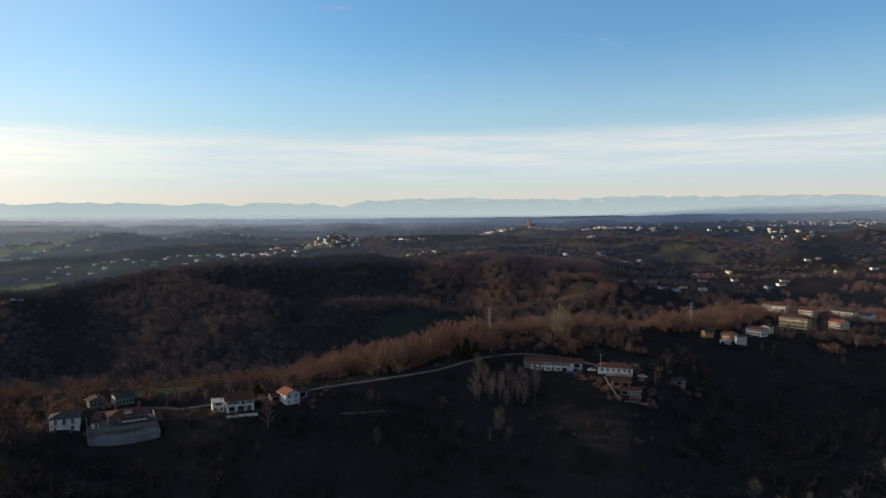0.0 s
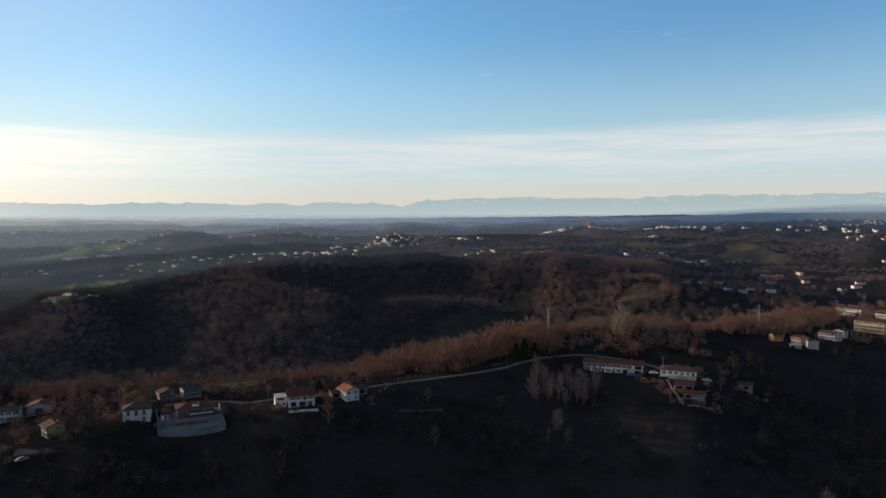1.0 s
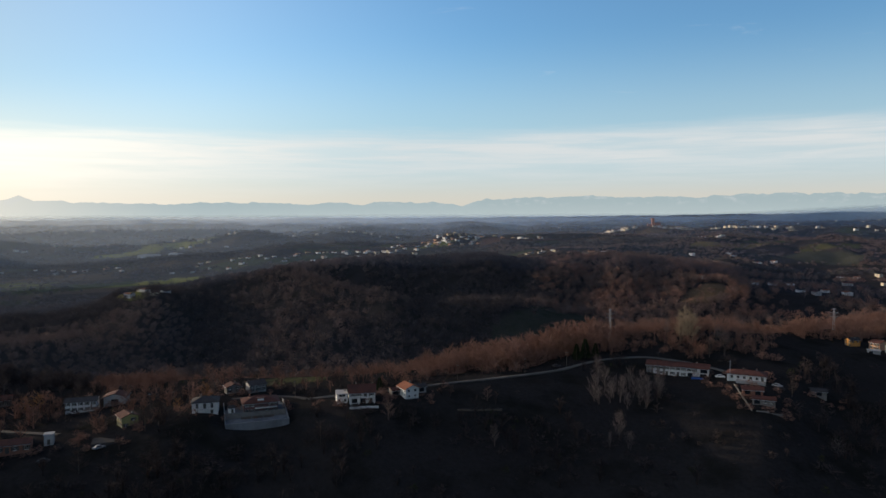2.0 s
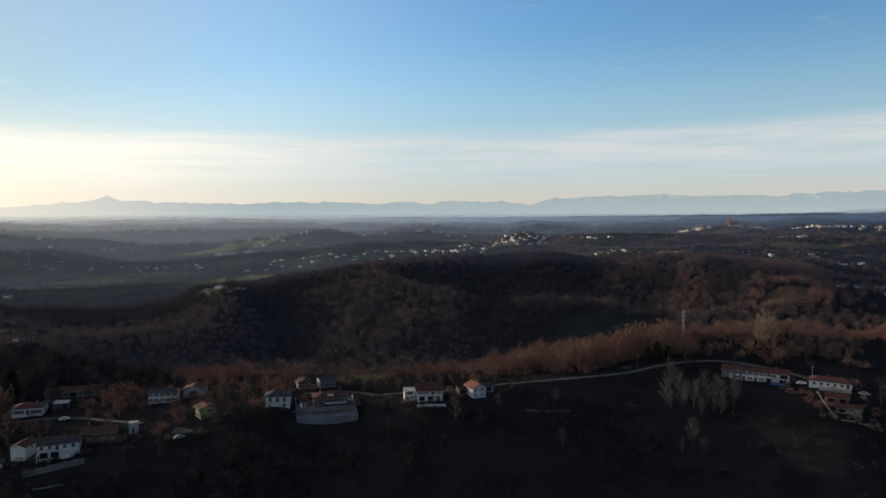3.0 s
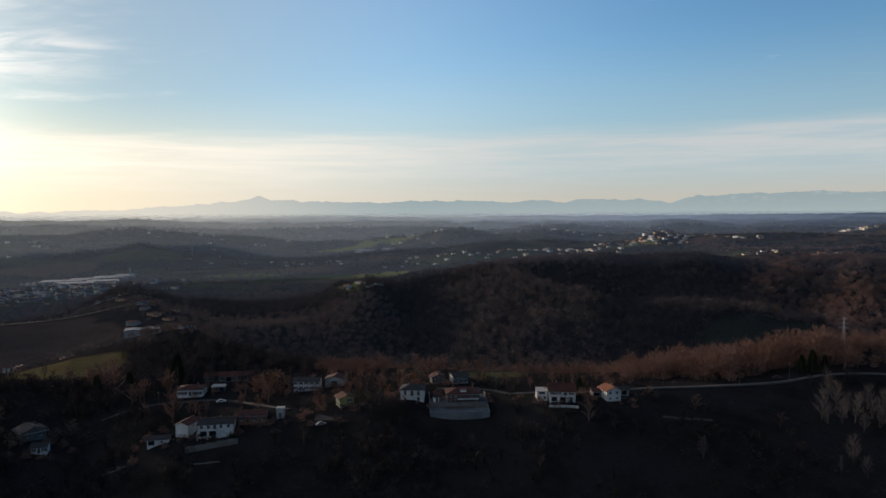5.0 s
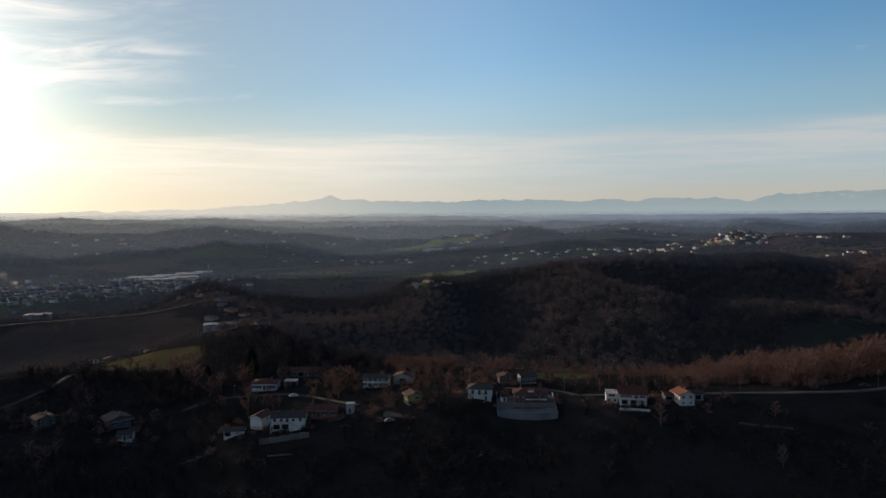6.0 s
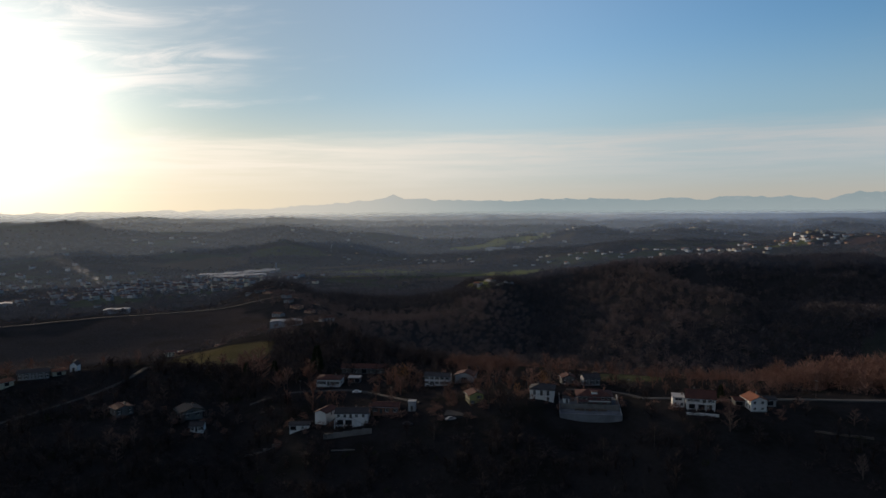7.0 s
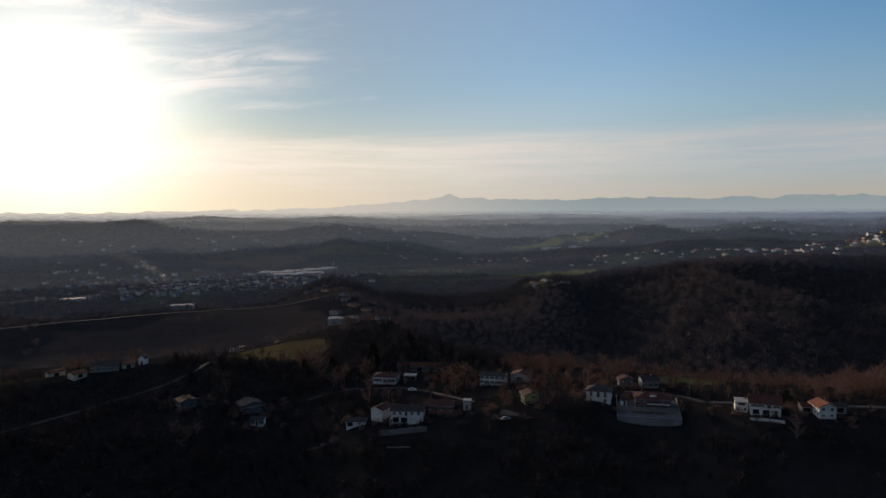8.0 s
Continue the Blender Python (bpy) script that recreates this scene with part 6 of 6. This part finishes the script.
xy = xy[(nprng.uniform(size=len(xy)) < wood_chance(xy)) & free(xy, 30)]
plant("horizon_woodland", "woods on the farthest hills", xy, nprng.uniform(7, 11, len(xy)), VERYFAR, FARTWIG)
# low scrub over the near slopes and gardens
xy = scatter(196, 440, 3.6)
az = np.degrees(np.arctan2(-xy[:, 0], xy[:, 1]))
dd = np.hypot(xy[:, 0], xy[:, 1])
_, op = cover(xy[:, 0], xy[:, 1])
thick = np.clip((fbm(xy[:, 0], xy[:, 1], 26.0, 3, 83) - 0.36) * 5, 0, 1)
chance = np.where(az > 9, 0.75, np.where(dd < along(HOUSES, az)[0] - 45, 0.5, 0.12)) * np.where(az > 58, 1.0, thick) * (1 - 0.9 * op) * (dd < along(BROW, az)[0] + 10)
xy = xy[(nprng.uniform(size=len(xy)) < chance) & free(xy, 4)]
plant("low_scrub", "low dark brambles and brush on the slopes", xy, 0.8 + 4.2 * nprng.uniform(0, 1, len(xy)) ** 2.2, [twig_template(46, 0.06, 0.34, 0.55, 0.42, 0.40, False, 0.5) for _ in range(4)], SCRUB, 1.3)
# small trees between the houses
xy = scatter(255, 420, 6.0)
az = np.degrees(np.arctan2(-xy[:, 0], xy[:, 1]))
dd = np.hypot(xy[:, 0], xy[:, 1])
chance = 0.34 * (az > 11) * (az < 62) * (dd < along(BROW, az)[0] + 5) * np.clip((fbm(xy[:, 0], xy[:, 1], 30.0, 2, 53) - 0.35) * 5, 0, 1)
xy = xy[(nprng.uniform(size=len(xy)) < chance) & free(xy, 5)]
# same darkened twigs, so the trees between the houses look unlit
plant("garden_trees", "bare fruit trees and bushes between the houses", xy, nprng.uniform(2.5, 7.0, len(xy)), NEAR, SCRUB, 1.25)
# bushes and hedges close to the near houses
spots = []
for x, y, r in KEEPS[np.hypot(KEEPS[:, 0], KEEPS[:, 1]) < 365]:
    if r < 9 or r > 18:
        continue
    back = np.array([x, y]) / math.hypot(x, y)
    side = np.array([-back[1], back[0]])
    for _ in range(9):
        u, v = nprng.uniform(-9.5, 9.5), nprng.choice((-1.0, 1.0)) * nprng.uniform(5.5, 8.5)
        spots.append((x, y) + side * u + back * v)
    for k in (-1, 1):
        for _ in range(4):
            spots.append((x, y) + side * k * nprng.uniform(8.0, 11.0) + back * nprng.uniform(-5, 7))
spots = np.array(spots)
clear = np.min(np.hypot(spots[:, None, 0] - LANE_XY[None, :, 0], spots[:, None, 1] - LANE_XY[None, :, 1]), 1) > 3.5
for q, r in zip(KEEPS[:, :2], KEEPS[:, 2]):
    clear &= np.hypot(*(spots - q).T) > (5.4 if r >= 9 else 3.0)
spots = spots[clear]
plant("garden_bushes", "brown garden bushes and hedges beside the houses", spots, nprng.uniform(1.2, 3.6, len(spots)), BUSH, RIDGE, 1.3)
# evergreen shrubs in gardens and on the slope
xy = scatter(215, 480, 13)
_, op = cover(xy[:, 0], xy[:, 1])
xy = xy[(nprng.uniform(size=len(xy)) < 0.20 * (1 - op)) & free(xy, 14)]
plant("shrubs", "dark evergreen shrubs and ivy on the slopes", xy, nprng.uniform(1.8, 4.0, len(xy)), BUSH, SHRUB)


PALEBARK = rough_surface("pale poplar bark", (0.080, 0.071, 0.064), (0.062, 0.055, 0.049), 0.9, 0.8, 6.0, 0.6)


def tree(label, az, d, high, kind="bare", mat=None, lean=0.0):
    """A single tree: tapered trunk with limbs, and a crown of many twigs or needles."""
    root = new("tree")
    p = spot(az, d, -0.1)
    root.matrix_basis = Matrix.Translation(p) @ pose(0, 0, 0, lean, lean * 0.5, nprng.uniform(0, 360))
    tagged(root, label, "tree")
    bm = bmesh.new()
    r = high * (0.0028 if mat is PALE else 0.009)
    for z0, z1, r0, r1 in ((0, 0.35, 1.3, 0.95), (0.35, 0.65, 0.95, 0.6), (0.65, 0.92, 0.6, 0.2)):
        bmesh.ops.create_cone(bm, cap_ends=True, segments=8, radius1=r * r0, radius2=r * r1, depth=(z1 - z0) * high, matrix=Matrix.Translation((0, 0, (z0 + z1) / 2 * high)))
    if kind != "conifer":
        for k in range(14):
            a, z = 2.4 * k, high * (0.22 + 0.045 * k)
            ln = high * (0.20 if kind == "bare" else 0.12) * (1.1 - 0.04 * k)
            tip = Vector((math.cos(a) * ln * 0.6, math.sin(a) * ln * 0.6, z + ln * 0.9))
            base = Vector((0, 0, z))
            turn = (tip - base).to_track_quat("Z", "Y").to_matrix().to_4x4()
            bmesh.ops.create_cone(bm, cap_ends=False, segments=5, radius1=r * 0.4, radius2=r * 0.08, depth=(tip - base).length, matrix=Matrix.Translation((base + tip) / 2) @ turn)
    part("trunk", bm, PALEBARK if mat is PALE else BARK, root)
    if kind == "conifer":
        n = 1500
        hgt = nprng.uniform(0.08, 1.0, n)
        rad = (1.0 - hgt) ** 0.8 * 0.27 * nprng.uniform(0.55, 1.25, n) * np.sqrt(nprng.uniform(0.2, 1, n)) + 0.01
        a = nprng.uniform(0, 6.283, n)
        c = np.column_stack([np.cos(a) * rad, np.sin(a) * rad, hgt])
        way = np.column_stack([np.cos(a), np.sin(a), nprng.uniform(-0.5, 0.2, n)])
        side = np.cross(way, nprng.normal(size=(n, 3)))
        side /= np.linalg.norm(side, axis=1)[:, None]
        tri = np.stack([c - side * 0.018, c + side * 0.018, c + way * 0.085], 1).reshape(-1, 3) * high
    else:
        limbs, flare, low, reach, lift, stems = {"bare": (26, 0.6, 0.20, 0.42, 0.8, 1), "poplar": (30, 0.25, 0.10, 0.26, 1.1, 1), "slender": (30, 0.62, 0.12, 0.40, 1.0, 3), "round": (32, 0.85, 0.08, 0.46, 0.6, 3)}[kind]
        tri = branch_template(limbs, 26 if mat is PALE else 24, 0.0019 if mat is PALE else 0.0052, flare, low, reach, 0.20 if mat is PALE else 0.15, lift, stems) * high
    crown = big_mesh("crown", tri, np.arange(len(tri)).reshape(-1, 3), mat or TWIG, np.full(len(tri), nprng.uniform(0, 1)))
    crown.parent = root
    return root


for k in range(19):
    tree("tall pale bare poplar on the grassy slope", -2.6 - 5.4 * k / 18 + nprng.uniform(-0.25, 0.25), 310 + nprng.uniform(-12, 10), nprng.uniform(7.5, 14), "slender", PALE, nprng.uniform(-6, 6))
tree("large pale bare tree standing alone on the slope", -4.65, 272, 12, "slender", PALE)
tree("smaller pale bare tree below the poplars", -5.5, 268, 8, "slender", PALE)
tree("smaller pale bare tree below the poplars", -3.9, 266, 7.5, "poplar", PALE)
tree("reddish bare round tree on the slope", 5.5, 256, 8.5, "bare", TWIG)
tree("brown round bare tree below the lane", 6.1, 288, 6.5, "round")
tree("brown bare tree below the white houses", 14.4, 264, 8.5, "round")
tree("rust brown round tree behind the hipped house", 28.9, 305, 9, "round", RUST)
tree("brown bare tree behind the hipped house", 28.3, 309, 12, "bare")
tree("rust brown bare tree beside the long farmhouse", 40.4, 345, 10, "round", RUST)
tree("rust brown bare tree beside the long farmhouse", 41.3, 352, 8, "round", RUST)
tree("broad dark conifer above the villa", 47.6, 376, 15, "conifer", NEEDLE)
tree("dark conifer behind the villa garden", 51.0, 372, 10, "conifer", NEEDLE)
tree("small dark conifer behind the lane", 53.2, 385, 8, "conifer", NEEDLE)
tree("dark conifer beside the lane on the ridge", -1.2, 352, 8.5, "conifer", NEEDLE)
tree("dark conifer beside the lane on the ridge", -2.7, 362, 7, "conifer", NEEDLE)
tree("dark conifer beside the lane on the ridge", -1.9, 357, 10, "conifer", NEEDLE)
tree("dark conifer behind the veranda house", 15.1, 300, 6, "conifer", NEEDLE)
tree("yellow brown bushy tree in the garden", 31.0, 294, 6.0, "round", RUST)
for a, d, hi in ((62.4, 296, 9), (61.6, 303, 8), (63.3, 301, 10), (62.9, 289, 7)):
    tree("brown bushy tree in the hollow below the lane", a, d, hi, "round", TWIG)
for a, d, hi in ((58.9, 318, 7), (58.2, 322, 6), (56.3, 322, 7), (55.6, 316, 5), (57.9, 309, 4.5), (56.4, 306, 5), (60.3, 330, 7), (61.2, 333, 6), (63.6, 334, 7), (62.9, 326, 5), (61.5, 322, 5), (64.6, 345, 8), (55.0, 330, 8), (54.0, 320, 6), (59.4, 345, 8)):
    tree("bare brown tree beside the houses in the hollow", a, d, hi, "round", TWIG)
for a, d, hi in ((20.2, 600, 13), (19.6, 612, 11), (19.0, 606, 12), (15.9, 615, 10), (12.2, 660, 11)):
    tree("pale grey bare tree in the hollow of the wooded hill", a, d, hi, "bare", PALE)
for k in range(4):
    tree("tall bare poplar on the crest in the sun", -9.25 - 0.28 * k, 402 + nprng.uniform(-5, 5), nprng.uniform(16, 20), "slender", LITPOPLAR)
for a, d, hi in ((-11.9, 398, 13), (-12.3, 402, 12), (-12.7, 396, 10), (-8.2, 404, 12)):
    tree("pale bare tree on the ridge", a, d, hi, "slender", PALE)
for k, (a, d) in enumerate(((-10.2, 372), (-11.4, 378), (-12.5, 382), (-17.2, 330), (-20.3, 300), (-24.5, 262), (-26.6, 255), (-28.4, 262), (-30.8, 275), (-33, 300), (20, 252), (24, 246), (30, 244), (33.4, 279), (38, 262), (52.5, 272), (60, 275), (66, 300))):
    tree("bare winter tree on the dark slope", a, d, 8 + 3.0 * ((k * 7) % 4) / 3, "bare" if k % 2 else "round", PALE if a < -20 else SCRUB)
for k, (a, d) in enumerate(((-27.6, 522), (-28.3, 524), (-29.0, 524), (-30.6, 520), (-31.5, 520), (-26.2, 518))):
    tree("bare tree before the yellow mansion", a, d, 9 + k % 3, "bare", PALE)

for a, d, hi in ((-25.9, 500, 8), (-26.6, 505, 10), (-27.0, 498, 7), (-27.9, 505, 9), (-28.7, 500, 8), (-29.3, 515, 9), (-30.0, 505, 8), (-31.0, 500, 9), (-32.0, 510, 8), (-28.4, 585, 9), (-26.6, 600, 9), (-29.2, 610, 10), (-24.0, 520, 8), (-23.2, 500, 7)):
    tree("bare reddish tree among the houses of the hamlet", a, d, hi, "bare", RIDGE if d > 510 else TWIG)

# smoke from a garden fire in the town
def smoke_surface():
    def build(n):
        p = n.put("ShaderNodeTexCoord").outputs["Object"]
        puff = n.noise(p, 0.09, 5.0, 0.6, None, 0.6)
        a = n.put("ShaderNodeBsdfTransparent")
        d = n.put("ShaderNodeBsdfTranslucent", Color=(0.85, 0.86, 0.88, 1))
        m = n.put("ShaderNodeMixShader", Fac=n.math("MULTIPLY", n.span(puff, 0.42, 0.75, 0.0, 0.20), n.span(n.put("ShaderNodeSeparateXYZ", Vector=p).outputs["Z"], 10.0, 85.0, 1.0, 0.12)))
        n.t.links.new(a.outputs[0], m.inputs[1])
        n.t.links.new(d.outputs[0], m.inputs[2])
        return m.outputs[0]
    return material("thin smoke", build)


bm = bmesh.new()
for k in range(9):
    s = k / 8
    c = spot(63.3 + 3.6 * s ** 1.3, 1470, 3 + 62 * s)
    r = 2.6 + 11 * s
    bmesh.ops.create_icosphere(bm, subdivisions=2, radius=r, matrix=Matrix.Translation(c) @ Matrix.Diagonal((1.5, 1.5, 0.8, 1)))
for v in bm.verts:
    v.co += Vector(noise.noise_vector(v.co * 0.08)) * 5
me = bpy.data.meshes.new("smoke")
bm.to_mesh(me)
bm.free()
me.polygons.foreach_set("use_smooth", [True] * len(me.polygons))
me.materials.append(smoke_surface())
tagged(new("smoke", me), "thin pale smoke drifting from a garden fire", "smoke", kind="stuff")

# thin evening haze in the valleys, as upright sheets standing in for air
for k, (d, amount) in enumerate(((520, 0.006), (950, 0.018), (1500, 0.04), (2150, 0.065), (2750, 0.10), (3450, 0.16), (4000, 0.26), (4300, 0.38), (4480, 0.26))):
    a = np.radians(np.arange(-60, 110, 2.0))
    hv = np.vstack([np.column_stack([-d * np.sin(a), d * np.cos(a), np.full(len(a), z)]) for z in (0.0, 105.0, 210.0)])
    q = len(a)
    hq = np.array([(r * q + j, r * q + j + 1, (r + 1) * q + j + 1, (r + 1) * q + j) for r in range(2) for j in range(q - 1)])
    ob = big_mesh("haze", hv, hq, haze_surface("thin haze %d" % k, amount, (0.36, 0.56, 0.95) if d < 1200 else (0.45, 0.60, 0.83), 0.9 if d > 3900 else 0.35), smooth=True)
    tagged(ob, "thin blue evening haze over the far valleys", "haze", kind="stuff")
